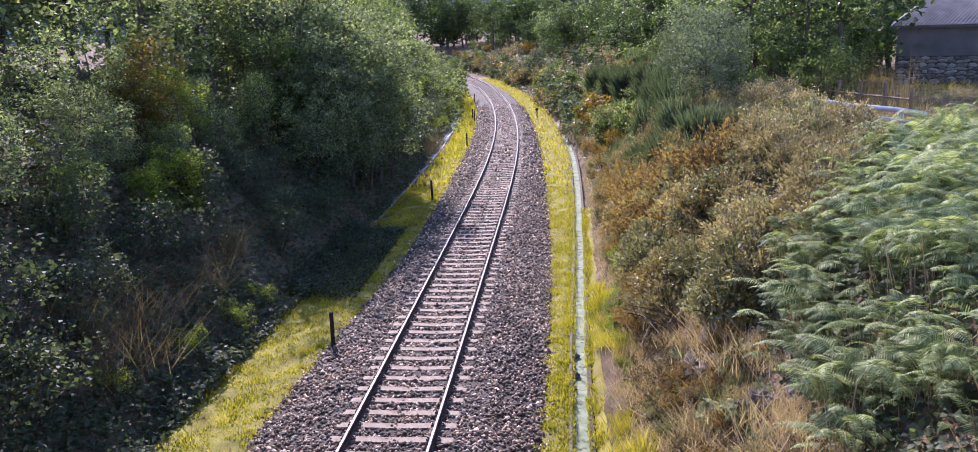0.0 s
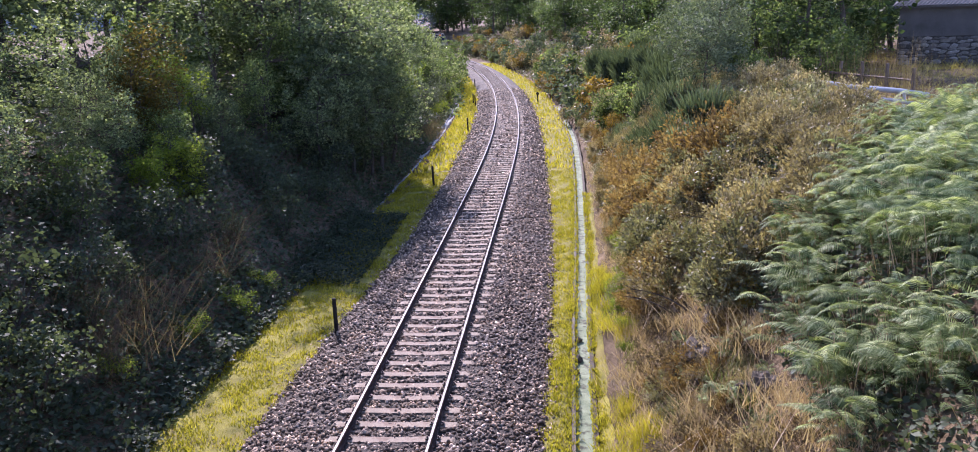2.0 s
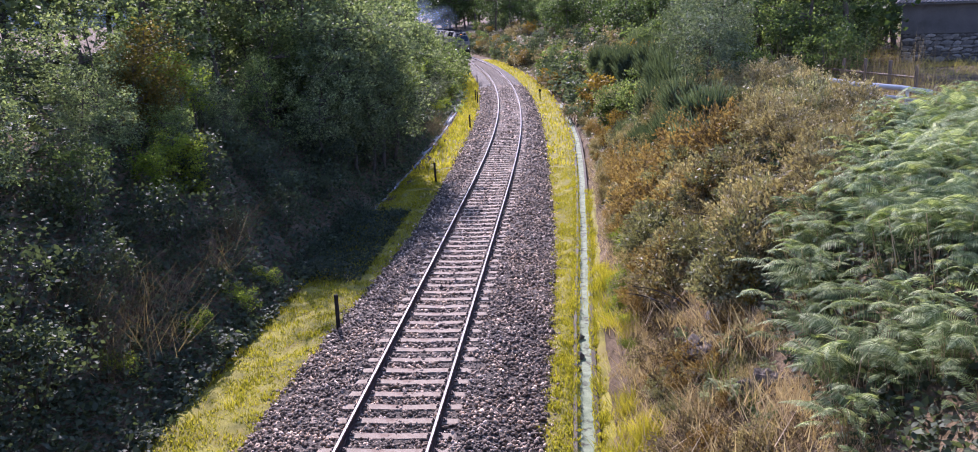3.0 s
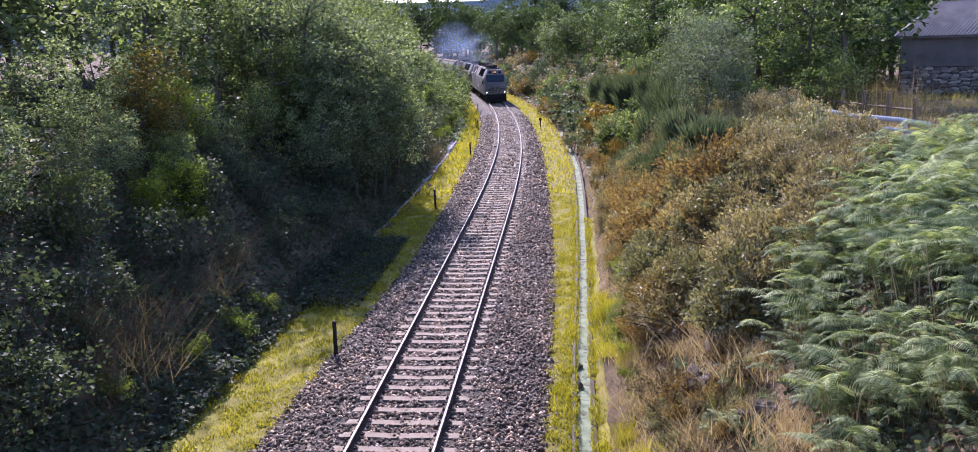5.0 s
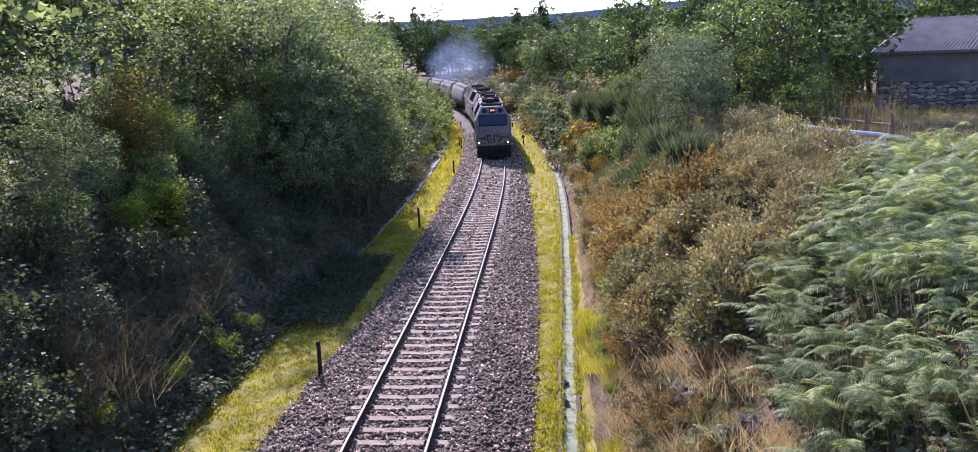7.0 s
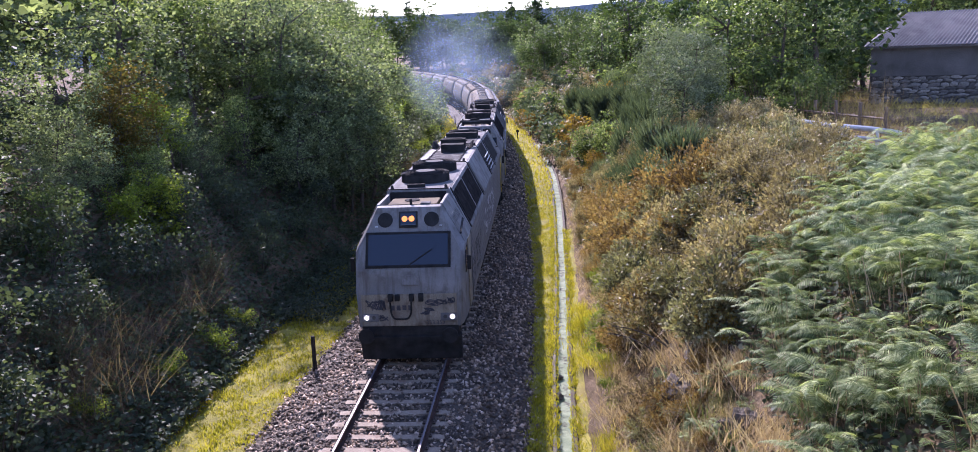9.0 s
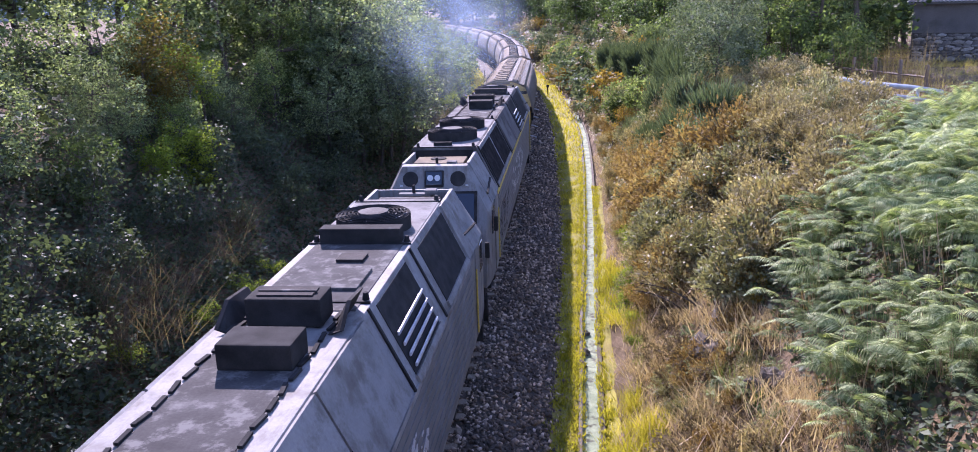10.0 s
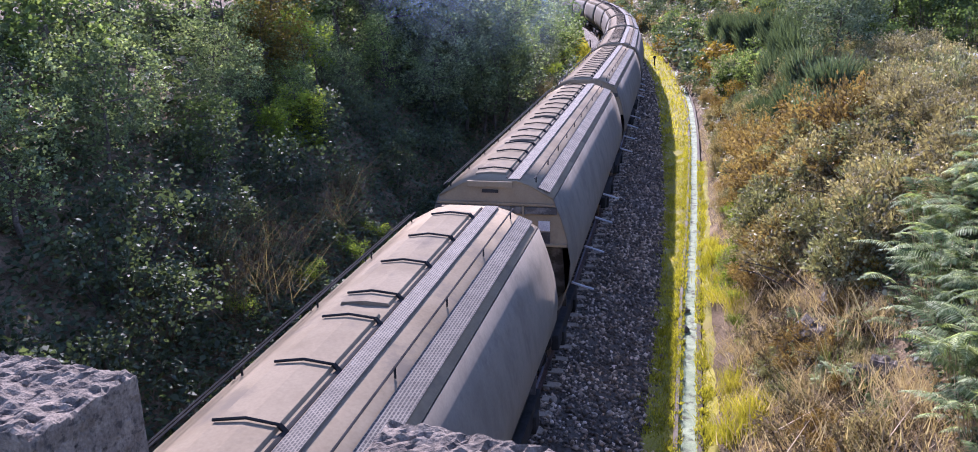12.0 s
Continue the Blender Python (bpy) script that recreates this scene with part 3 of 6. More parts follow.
def bollard(s, u, h, label, flat=False):
    ob = thing("marker_post", label, "post", "marker posts along the line")
    p = on(s, u)
    z = -0.55
    ob.matrix_world = pose(p.x, p.y, z, random.uniform(-1.5, 1.5), random.uniform(-2, 2), heading(s))
    bm = rodded((0, 0, -0.1), (0, 0, h), 0.055, 12)
    bm2 = bmesh.new()
    rod(bm2, (0, 0, h - 0.004), (0, 0, h + 0.03), 0.06, 12, 0.045)
    part("shaft", bm, IRON, ob, "dark iron tube")
    part("cap", bm2, IRON, ob)
    if flat:
        bm3 = rodded((0, -0.02, h), (0, 0.02, h), 0.13, 16)
        part("disc", bm3, IRON, ob, "round plate")
    return ob


for s, u in ((6.9, -2.75), (26.6, -3.0), (45.5, -2.8), (62.3, -2.75), (64.0, -2.95), (81.5, -2.5), (99.5, -2.4)):
    bollard(s, u, 1.0 if s > 10 else 1.05, "short dark iron marker post at the ballast's edge")
bollard(62.0, 2.95, 0.95, "short iron post with a round plate in the grass", True)

# ---- bridge under the camera ----
def rough_block(x0, x1, y0, y1, z0, z1):
    """A weathered block: finely cut faces pushed in and out, rounded arrises."""
    bm = bmesh.new()
    bmesh.ops.create_cube(bm, size=1, matrix=Matrix.Translation(((x0 + x1) / 2, (y0 + y1) / 2, (z0 + z1) / 2)) @ Matrix.Diagonal((x1 - x0, y1 - y0, z1 - z0, 1)))
    bmesh.ops.bevel(bm, geom=list(bm.edges), offset=0.02, segments=2, affect="EDGES", profile=0.6)
    near = x1 - x0 < 5
    for axis, k, n in ((0, x0, int((x1 - x0) / (0.02 if near else 0.4))), (1, y0, 24), (2, z0, 24)):
        for i in range(1, n):
            co, no = [0, 0, 0], [0, 0, 0]
            co[axis], no[axis] = k + ((x1, y1, z1)[axis] - k) * i / n, 1
            bmesh.ops.bisect_plane(bm, geom=list(bm.verts) + list(bm.edges) + list(bm.faces), plane_co=co, plane_no=no)
    for v in bm.verts:
        d = 0.018 * noise.noise(v.co * 24) + 0.012 * noise.noise(v.co * 7) - 0.055 * max(0, noise.noise(v.co * 34) - 0.12)
        v.co += Vector((noise.noise(v.co * 9), noise.noise(v.co * 9 + Vector((5, 0, 0))), 1.0)) * d
    return bm


def build_bridge():
    deck = thing("road_bridge", "concrete road bridge with a pitted lichened parapet", "bridge", kind="structure")
    part("deck", boxed(0, -3.5, 5.35, 34, 5.9, 0.7, 0.03), CONCRETE, deck)
    part("road_surface", boxed(0, -2.6, 5.706, 34, 4.9, 0.012), ASPHALT, deck)
    # local x along the parapet, origin at a block's outer corner; the bridge crosses the line askew
    deck.matrix_world = pose(-1.9, 2.63, 0, 0, 0, -12)
    for x0, x1, top in ((-2.6, 0.0, 6.36), (1.07, 3.8, 6.34), (4.5, 15.0, 6.28), (-16.0, -3.5, 6.32)):
        part("parapet", rough_block(x0, x1, -0.5, 0.0, 5.7, top), PARAPET, deck, "pitted lichened concrete block")
    for x in (-15.0, 15.0):
        part("abutment", boxed(x, -2.4, 2.2, 3.0, 5.5, 5.6, 0.03), CONCRETE, deck)


build_bridge()

# ---- plants ----
def leaf_quads(rng, centres, radii, per, size, flat=0.75, droop=0.0, up=0.35, long=1.0):
    """Leaves round cluster centres: folded rhombs (n, 4, 3)."""
    n = len(centres) * per
    c = np.repeat(centres, per, 0)
    r = np.repeat(radii, per)
    d = rng.normal(0, 1, (n, 3))
    d /= np.linalg.norm(d, axis=1, keepdims=True) + 1e-9
    pos = c + d * (r * rng.uniform(0.25, 1.0, n) ** 0.6)[:, None] * np.array([1, 1, flat])
    ax = rng.normal(0, 1, (n, 3))
    ax[:, 2] = ax[:, 2] * 0.6 - droop
    ax /= np.linalg.norm(ax, axis=1, keepdims=True)
    nrm = rng.normal(0, 1, (n, 3)) + np.array([0, 0, up * 3])
    side = np.cross(ax, nrm)
    side /= np.linalg.norm(side, axis=1, keepdims=True) + 1e-9
    sz = (size * rng.uniform(0.6, 1.35, n))[:, None]
    lng = sz * long
    nn = np.cross(side, ax)
    return np.stack([pos, pos + ax * lng * 0.5 + side * sz * 0.34 + nn * sz * 0.12, pos + ax * lng, pos + ax * lng * 0.5 - side * sz * 0.34 + nn * sz * 0.12], 1)


def crown_centres(rng, n, rx, rz, z0, lobes=6):
    """Uneven crown: points in overlapping lobes."""
    lob = rng.normal(0, 1, (lobes, 3))
    lob /= np.linalg.norm(lob, axis=1, keepdims=True)
    lob *= rng.uniform(0.3, 0.75, (lobes, 1))
    k = rng.integers(0, lobes, n)
    d = rng.normal(0, 1, (n, 3))
    d /= np.linalg.norm(d, axis=1, keepdims=True)
    p = lob[k] + d * (rng.uniform(0.35, 1.0, n) ** 0.5)[:, None] * rng.uniform(0.3, 0.62, lobes)[k][:, None]
    return p * np.array([rx, rx, rz]) + np.array([0, 0, z0])


def limbs(bm, rng, h, r, tips, seg=7):
    """Tapered, slightly crooked trunk with limbs out to some of the clusters."""
    prev, knots = Vector((0, 0, -0.4)), []
    for i in range(1, 5):
        q = Vector((rng.normal(0, 0.03) * h, rng.normal(0, 0.03) * h, h * i / 4))
        rod(bm, prev, q, r * (1.08 - 0.2 * (i - 1)), seg, r * (1.0 - 0.2 * i))
        prev = q
        knots.append(q)
    for t in tips:
        t = Vector(t)
        a = knots[min(3, max(0, int(t.z / h * 3)))]
        mid = (a + t) / 2 + Vector((0, 0, -0.05 * h * rng.uniform(0, 1)))
        rod(bm, a, mid, r * 0.34, 5, r * 0.2)
        rod(bm, mid, t, r * 0.2, 5, r * 0.06)
    return bm


def make_tree(name, seed, label, h, rx, leaf, clusters, per, size, low=0.25, group="trees along the cutting", category="tree", cl_r=0.55, trunk_r=0.14):
    rng = np.random.default_rng(seed)
    ob = thing(name, label, category, group)
    rz = h * (1 - low) / 2
    cen = crown_centres(rng, clusters, rx, rz, h - rz, 8)
    cen[:, 2] = np.maximum(cen[:, 2], 0.25)
    q = leaf_quads(rng, cen, rng.uniform(0.6, 1.25, clusters) * cl_r, per, size)
    part("trunk", limbs(bmesh.new(), rng, h * 0.72, trunk_r, cen[:: max(1, clusters // 16)]), BARK, ob, "grey-brown bark")
    link_mesh("crown", quads_mesh(name + "_crown", q), leaf, ob)
    return ob


def make_bush(name, seed, label, r, h, leaf, clusters, per, size, long=1.0, up=0.35, group="shrubs on the banks", category="shrub", twigs=10):
    rng = np.random.default_rng(seed)
    ob = thing(name, label, category, group)
    cen = crown_centres(rng, clusters, r, h * 0.5, h * 0.5, 5)
    cen[:, 2] = np.abs(cen[:, 2])
    q = leaf_quads(rng, cen, rng.uniform(0.6, 1.3, clusters) * r * 0.27, per, size, long=long, up=up)
    bm = bmesh.new()
    for t in cen[:: max(1, clusters // twigs)]:
        rod(bm, (rng.normal(0, 0.06), rng.normal(0, 0.06), -0.2), t, 0.025, 5, 0.008)
    tagged(part("stem", bm, BARK, ob), kind="stuff")
    link_mesh("foliage", quads_mesh(name + "_foliage", q), leaf, ob)
    return ob


def make_scrub(name, seed, label, r, h, leaf, n, group="shrubs on the banks"):
    """A twiggy heath bush: fine side shoots with tiny leaves along many fanned stems."""
    rng = np.random.default_rng(seed)
    ob = thing(name, label, "shrub", group)
    stems = max(24, n // 45)
    a = rng.uniform(0, 6.28, stems)
    out = rng.uniform(0.05, 1, stems) ** 0.6
    foot = np.stack([np.cos(a) * out * r * 0.35, np.sin(a) * out * r * 0.35, np.zeros(stems)], 1)
    tip = np.stack([np.cos(a) * out * r, np.sin(a) * out * r, h * (1.05 - 0.6 * out ** 2) * rng.uniform(0.75, 1.15, stems)], 1)
    bend = (foot + tip) / 2 + np.stack([np.zeros(stems), np.zeros(stems), 0.15 * h * np.ones(stems)], 1)
    k = rng.integers(0, stems, n)
    t = rng.uniform(0.2, 1.0, n)[:, None]
    p = foot[k] * (1 - t) ** 2 + bend[k] * 2 * t * (1 - t) + tip[k] * t ** 2 + rng.normal(0, 0.05 * r, (n, 3))
    p[:, 2] = np.maximum(p[:, 2], 0.02)
    d = tip[k] - bend[k]
    d /= np.linalg.norm(d, axis=1, keepdims=True)
    d = d + rng.normal(0, 0.7, (n, 3))
    d /= np.linalg.norm(d, axis=1, keepdims=True)
    side = np.cross(d, rng.normal(0, 1, (n, 3)))
    side /= np.linalg.norm(side, axis=1, keepdims=True) + 1e-9
    ln = (0.085 * rng.uniform(0.6, 1.6, n))[:, None]
    w = ln * rng.uniform(0.12, 0.3, n)[:, None]
    q = np.stack([p, p + d * ln * 0.5 + side * w, p + d * ln, p + d * ln * 0.5 - side * w], 1)
    bm = bmesh.new()
    for i in range(0, stems, 2):
        rod(bm, tuple(foot[i] - np.array([0, 0, 0.15])), tuple(bend[i]), 0.012, 4, 0.008)
        rod(bm, tuple(bend[i]), tuple(tip[i]), 0.008, 4, 0.003)
    tagged(part("stem", bm, BARK, ob), kind="stuff")
    link_mesh("foliage", quads_mesh(name + "_foliage", q), leaf, ob)
    return ob


def make_broom(name, seed, label, r, h, leaf, n, group="shrubs on the banks"):
    """Many thin upright green switches fanning out of one foot."""
    rng = np.random.default_rng(seed)
    ob = thing(name, label, "shrub", group)
    a = rng.uniform(0, 6.28, n)
    out = rng.uniform(0, 1, n) ** 0.6
    foot = np.stack([np.cos(a) * out * r * 0.7, np.sin(a) * out * r * 0.7, rng.uniform(0.0, 0.55, n) * h], 1)
    d = np.stack([np.cos(a) * out * 0.55, np.sin(a) * out * 0.55, np.ones(n)], 1) + rng.normal(0, 0.22, (n, 3))
    d /= np.linalg.norm(d, axis=1, keepdims=True)
    ln = (h * rng.uniform(0.22, 0.5, n) * (1.15 - 0.4 * out))[:, None]
    side = np.cross(d, rng.normal(0, 1, (n, 3)))
    side /= np.linalg.norm(side, axis=1, keepdims=True)
    w = 0.016 * rng.uniform(0.7, 1.6, (n, 1))
    q = np.stack([foot - side * w, foot + side * w, foot + d * ln + side * w * 0.3, foot + d * ln - side * w * 0.3], 1)
    bm = bmesh.new()
    for i in range(0, 12):
        rod(bm, (0, 0, -0.2), tuple(foot[i] + d[i] * 0.2), 0.02, 5, 0.008)
    tagged(part("stem", bm, BARK, ob), kind="stuff")
    link_mesh("foliage", quads_mesh(name + "_foliage", q), leaf, ob)
    return ob


def frond(rng, base, a, length, lift):
    """One bracken frond: a bent midrib with spaced, lance-shaped pinnae on both sides."""
    out = []
    d0 = np.array([math.cos(a), math.sin(a), 0])
    sd = np.array([-math.sin(a), math.cos(a), 0])
    n = 22
    roll = rng.normal(0, 0.3)
    pts = []
    for i in range(n + 1):
        t = i / n
        pts.append(np.array(base) + d0 * length * (t * 0.85) + np.array([0, 0, lift * (1.5 * t - 1.25 * t * t) * length]))
    for i in range(3, n):
        t = i / n
        w = length * 0.36 * (1 - t) ** 0.85 * min(1, (t - 0.06) * 7) * rng.uniform(0.85, 1.1)
        ax = (pts[i + 1] - pts[i - 1])
        ax /= np.linalg.norm(ax)
        wd = ax * length * 0.0145
        for sg in (-1, 1):
            dr = sd * sg * math.cos(roll) + ax * 0.4 + np.array([0, 0, sg * math.sin(roll) - 0.06])
            tip = pts[i] + dr * w + np.array([0, 0, -0.18 * w])
            mid = pts[i] + dr * w * 0.38
            out.append((pts[i], mid + wd, tip, mid - wd))
    wr = sd * 0.006
    for i in range(n):
        out.append((pts[i] - wr, pts[i] + wr, pts[i + 1] + wr, pts[i + 1] - wr))
    return out


def make_fern(name, seed, label, n, length, leaf):
    rng = np.random.default_rng(seed)
    ob = thing(name, label, "fern", "bracken on the bank")
    q = []
    bm = bmesh.new()
    for i in range(n):
        a = 3.8 + rng.normal(0, 1.5)
        b = (rng.normal(0, 0.25), rng.normal(0, 0.25), rng.uniform(0.15, 0.85))
        q += frond(rng, b, a, length * rng.uniform(0.7, 1.25), rng.uniform(0.15, 0.95))
        rod(bm, (b[0] * 0.6, b[1] * 0.6, -0.15), b, 0.008, 4, 0.006)
    tagged(part("stalk", bm, LEAF_STRAW, ob), kind="stuff")
    tagged(link_mesh("frond", quads_mesh(name + "_fronds", np.array(q)), leaf, ob), kind="stuff")
    return ob


def blades(rng, x, y, z, h, w, lean=0.5):
    n = len(x)
    a = rng.uniform(0, 6.28, n)
    d = np.stack([np.cos(a) * lean * rng.uniform(0, 1, n), np.sin(a) * lean * rng.uniform(0, 1, n), np.ones(n)], 1)
    base = np.stack([x, y, z], 1)
    b = rng.uniform(0, 6.28, n)
    sd = np.stack([np.cos(b), np.sin(b), np.zeros(n)], 1) * (w * rng.uniform(0.6, 1.4, n))[:, None]
    hh = (h * rng.uniform(0.5, 1.4, n))[:, None]
    tip = base + d * hh
    return np.stack([base - sd, base + sd, tip + sd * 0.2, tip - sd * 0.2], 1)


def make_tussock(name, seed, label, n, h, leaf, r=0.25, lean=0.7):
    rng = np.random.default_rng(seed)
    ob = thing(name, label, "grass", "dry grass tufts")
    x, y = rng.normal(0, r, n), rng.normal(0, r, n)
    tagged(link_mesh("tuft", quads_mesh(name + "_blades", blades(rng, x, y, np.full(n, -0.05), h, 0.008, lean)), leaf, ob), kind="stuff")
    return ob


RND = random.Random(11)


def plant(proto, s, u, scale=1.0, z=None, sink=0.1, first=[], spin=(0, 360)):
    """Put a copy of a plant on the bank; the first use moves the original."""
    p = on(s, u)
    zz = (ground_at(s, u) if z is None else z) - sink
    m = pose(p.x, p.y, zz, RND.uniform(-5, 5), RND.uniform(-5, 5), RND.uniform(*spin))
    if proto.name not in first:
        first.append(proto.name)
        ob = proto
        ob.matrix_world = m
    else:
        ob = copy_thing(proto, m)
    ob.scale = (scale * RND.uniform(0.92, 1.08), scale * RND.uniform(0.92, 1.08), scale * RND.uniform(0.92, 1.1))
    return ob


def too_tall(s, u, height):
    """Scale that keeps a tree's shadow off the sunlit track bed."""
    edge = -6.2 if 3 < s < 19 else -4.6
    room = (edge - u) / 0.553 - 0.5 - ground_at(s, u)
    return max(0.35, min(1.15, room / height))


def plant_left_bank():
    alder = [make_tree("alder_tree", 21 + i, "dense dark green alder on the shaded bank", h, rx, LEAF_DULL, 125, 29, 0.19, 0.0, cl_r=0.68) for i, (h, rx) in enumerate(((9.5, 3.2), (11.0, 3.6)))]
    oak = [make_tree("oak_tree", 31, "broad green oak with sunlit outer leaves", 9.5, 3.6, LEAF_OAK, 125, 29, 0.20, 0.0, cl_r=0.72)]
    coarse = [make_tree("alder_tree", 35 + i, "alder in the wood beside the curve", h, 3.5, (LEAF_DULL, LEAF_OAK)[i], 54, 15, 0.43, 0.0, cl_r=0.85) for i, h in enumerate((9.5, 10.5))]
    wood = [make_tree("wood_tree", 38 + i, "tall green tree of the wood above the cutting", 17, 5.6, (LEAF_OAK, LEAF_DULL)[i], 130, 70, 0.2, 0.0, cl_r=1.1, trunk_r=0.22) for i in range(2)]
    willow = [make_tree("willow_tree", 41, "yellow-green sunlit willow leaning over the cutting", 4.5, 1.7, LEAF_BRIGHT, 90, 40, 0.12, 0.03, cl_r=0.42, trunk_r=0.06)]
    brown = [make_tree("chestnut_tree", 45, "chestnut tree with browning dry leaves", 6.5, 1.6, LEAF_BROWN, 90, 40, 0.13, 0.3, cl_r=0.45)]
    bush = [make_bush("bramble_bush", 51 + i, "tangled bramble on the bank, leaf colour darkened for shade", 1.7, 2.2, LEAF_SHADE, 40, 24, 0.13) for i in range(2)]
    gbush = [make_bush("sunlit_bush", 55, "bright yellow-green bush at the edge of the shade", 1.4, 2.2, LEAF_BRIGHT, 50, 34, 0.09)]
    straw = [make_tussock("dry_grass_tuft", 57 + i, "tall brown dry grass leaning from the dark bank", 130, 0.95, LEAF_REED, 0.4, 1.5) for i in range(2)]
    # rows of trees, the front one low enough to leave the track in the sun
    for row, (u0, du, hgt) in enumerate(((-9.3, 0.7, 10.0), (-12.6, 1.0, 10.5), (-17.5, 2.0, 11.0))):
        s = -7.0 + row * 1.7
        while s < 60:
            u = u0 + RND.uniform(-du, du)
            kinds = alder + oak if row < 2 else coarse
            plant(RND.choice(kinds), s, u, too_tall(s, u, hgt) * RND.uniform(0.9, 1.0) if row < 2 else RND.uniform(0.9, 1.2), sink=0.3)
            s += RND.uniform(2.6, 3.6) + row * 0.6
        while s < 165:
            u = u0 + 1.2 + RND.uniform(-du, du)
            plant(RND.choice(coarse), s, u, too_tall(s, u, 10.0) if row < 2 else RND.uniform(0.8, 1.1), sink=0.3)
            s += RND.uniform(3.4, 4.6) + row * 0.8
    for i in range(22):
        plant(RND.choice(wood), -6 + i * 5.2, -25 + RND.uniform(-2, 2), RND.uniform(0.85, 1.05), sink=0.3)
    # dense filling of the bank under the tree tops: the top slopes back so that the verge keeps its sun
    def bank_scale(s, u):
        edge = -6.2 if s < 25 else (-2.6 if s < 34 else -5.2)
        return (edge - u - 0.553 * (ground_at(s, u) + 0.5)) / 6.2

    for u0, step in ((-8.9, 1.4), (-10.4, 1.9)):
        s = 3.0 + (u0 % 1.0)
        while s < 46:
            u = u0 + RND.uniform(-0.5, 0.5)
            k = bank_scale(s, u)
            if k > 0.22:
                plant(RND.choice(alder + oak + alder), s, u, min(1.05, k), sink=0.2)
            s += step * RND.uniform(0.8, 1.2)
    # tall wood behind that closes the sky
    for i in range(30):
        plant(RND.choice(wood), -8 + i * 4.2, -33 + RND.uniform(-3, 3), RND.uniform(1.05, 1.25), sink=0.3)
    for i in range(22):
        plant(RND.choice(wood), 62 + i * 4.2, -19 + RND.uniform(-3.5, 3.5), RND.uniform(0.75, 0.95), sink=0.3)
    # trees that close the view round the curve
    for s, u, k in ((90, -8.2, 0.55), (96, -7.2, 0.55), (101, -6.6, 0.55), (106, -6.2, 0.58), (111, -6.2, 0.6), (113.5, -5.6, 0.45), (118.5, -5.5, 0.45), (116, -6.6, 0.6), (121, -6.6, 0.6), (127, -6.8, 0.65), (133, -7.0, 0.7), (140, -7.2, 0.75), (148, -7.5, 0.8)):
        plant(RND.choice(coarse), s, u, k, sink=0.5)
    for s, u, k in ((66, -5.5, 0.5), (71, -5.2, 0.54), (76, -5.1, 0.58), (80.5, -5.0, 0.58), (85, -4.9, 0.58), (90, -4.8, 0.56), (95, -4.7, 0.55), (100, -4.7, 0.5)):
        plant(RND.choice(coarse), s, u, k, sink=0.4)
    # the overhanging clump that shades the verge
    for s, u, k in ((21.5, -7.0, 0.5), (22.6, -6.9, 0.56), (23.6, -6.8, 0.66), (24.5, -6.5, 0.8), (27, -6.5, 0.82), (29.5, -6.7, 0.82), (32, -7.6, 0.76), (26, -6.0, 0.6), (33.0, -6.6, 0.8), (25.5, -8.8, 0.85), (30.5, -9, 0.85), (25.4, -7.4, 0.92), (27.0, -7.3, 0.9), (28.6, -7.5, 0.9), (30.2, -7.5, 0.9), (31.8, -7.3, 0.88), (33.2, -7.6, 0.92), (28.0, -5.9, 0.78), (30.4, -5.9, 0.78)):
        plant(RND.choice(alder), s, u, k, sink=0.3)
    plant(brown[0], 14.6, -11.2, 0.95, z=2.6)
    plant(brown[0], 12.4, -10.6, 0.85, z=2.6)
    for s, u, k, z in ((11.4, -8.9, 0.62, 2.2), (9.6, -8.4, 0.55, 2.4), (12.8, -9.6, 0.6, 2.0), (14.0, -10.6, 0.75, 4.0), (16.0, -10.2, 0.7, 4.0), (37.0, -7.0, 0.9, 1.4), (41.0, -7.0, 0.95, 1.6), (45.5, -7.2, 1.0, 1.6), ):
        plant(willow[0], s, u, k, z=z)
    for i in range(66):
        s = -5 + i * 1.6 + RND.uniform(-0.8, 0.8)
        if 1 < s < 13:
            plant(RND.choice(bush), s, -7.2 + RND.uniform(-0.5, 0.3), RND.uniform(0.35, 0.55))
        else:
            plant(RND.choice(bush), s, -6.5 + RND.uniform(-0.7, 0.35), RND.uniform(0.6, 1.0))
    for i in range(22):
        plant(RND.choice(bush), -5 + i * 2.0 + RND.uniform(-0.8, 0.8), -8.3 + RND.uniform(-0.6, 0.6), RND.uniform(0.7, 1.0))
    for s, u, k in ((5.2, -5.9, 0.4), (7.2, -5.7, 0.45), (9.4, -5.6, 0.4), (2.0, -6.2, 0.4), (52, -5.4, 0.8), (58, -5.2, 0.7), (66, -5.3, 0.8), (75, -5.2, 0.9), (84, -5.0, 0.9), (92, -5.0, 0.9), (100, -4.9, 1.0), (108, -4.9, 1.0), (80, -5.6, 1.0), (88, -5.6, 1.1), (96, -5.6, 1.1)):
        plant(gbush[0], s, u, k)
    for s, u in ((3.6, -6.3), (4.4, -7.0), (5.6, -6.8), (3, -7.6), (2, -6.6), (2.6, -7.0), (8.2, -6.8), (10.5, -7.2), (41, -5.5), (43, -5.3), (44.5, -5.6), (46, -5.4)):
        plant(RND.choice(straw), s, u, RND.uniform(0.8, 1.15), sink=0)


plant_left_bank()


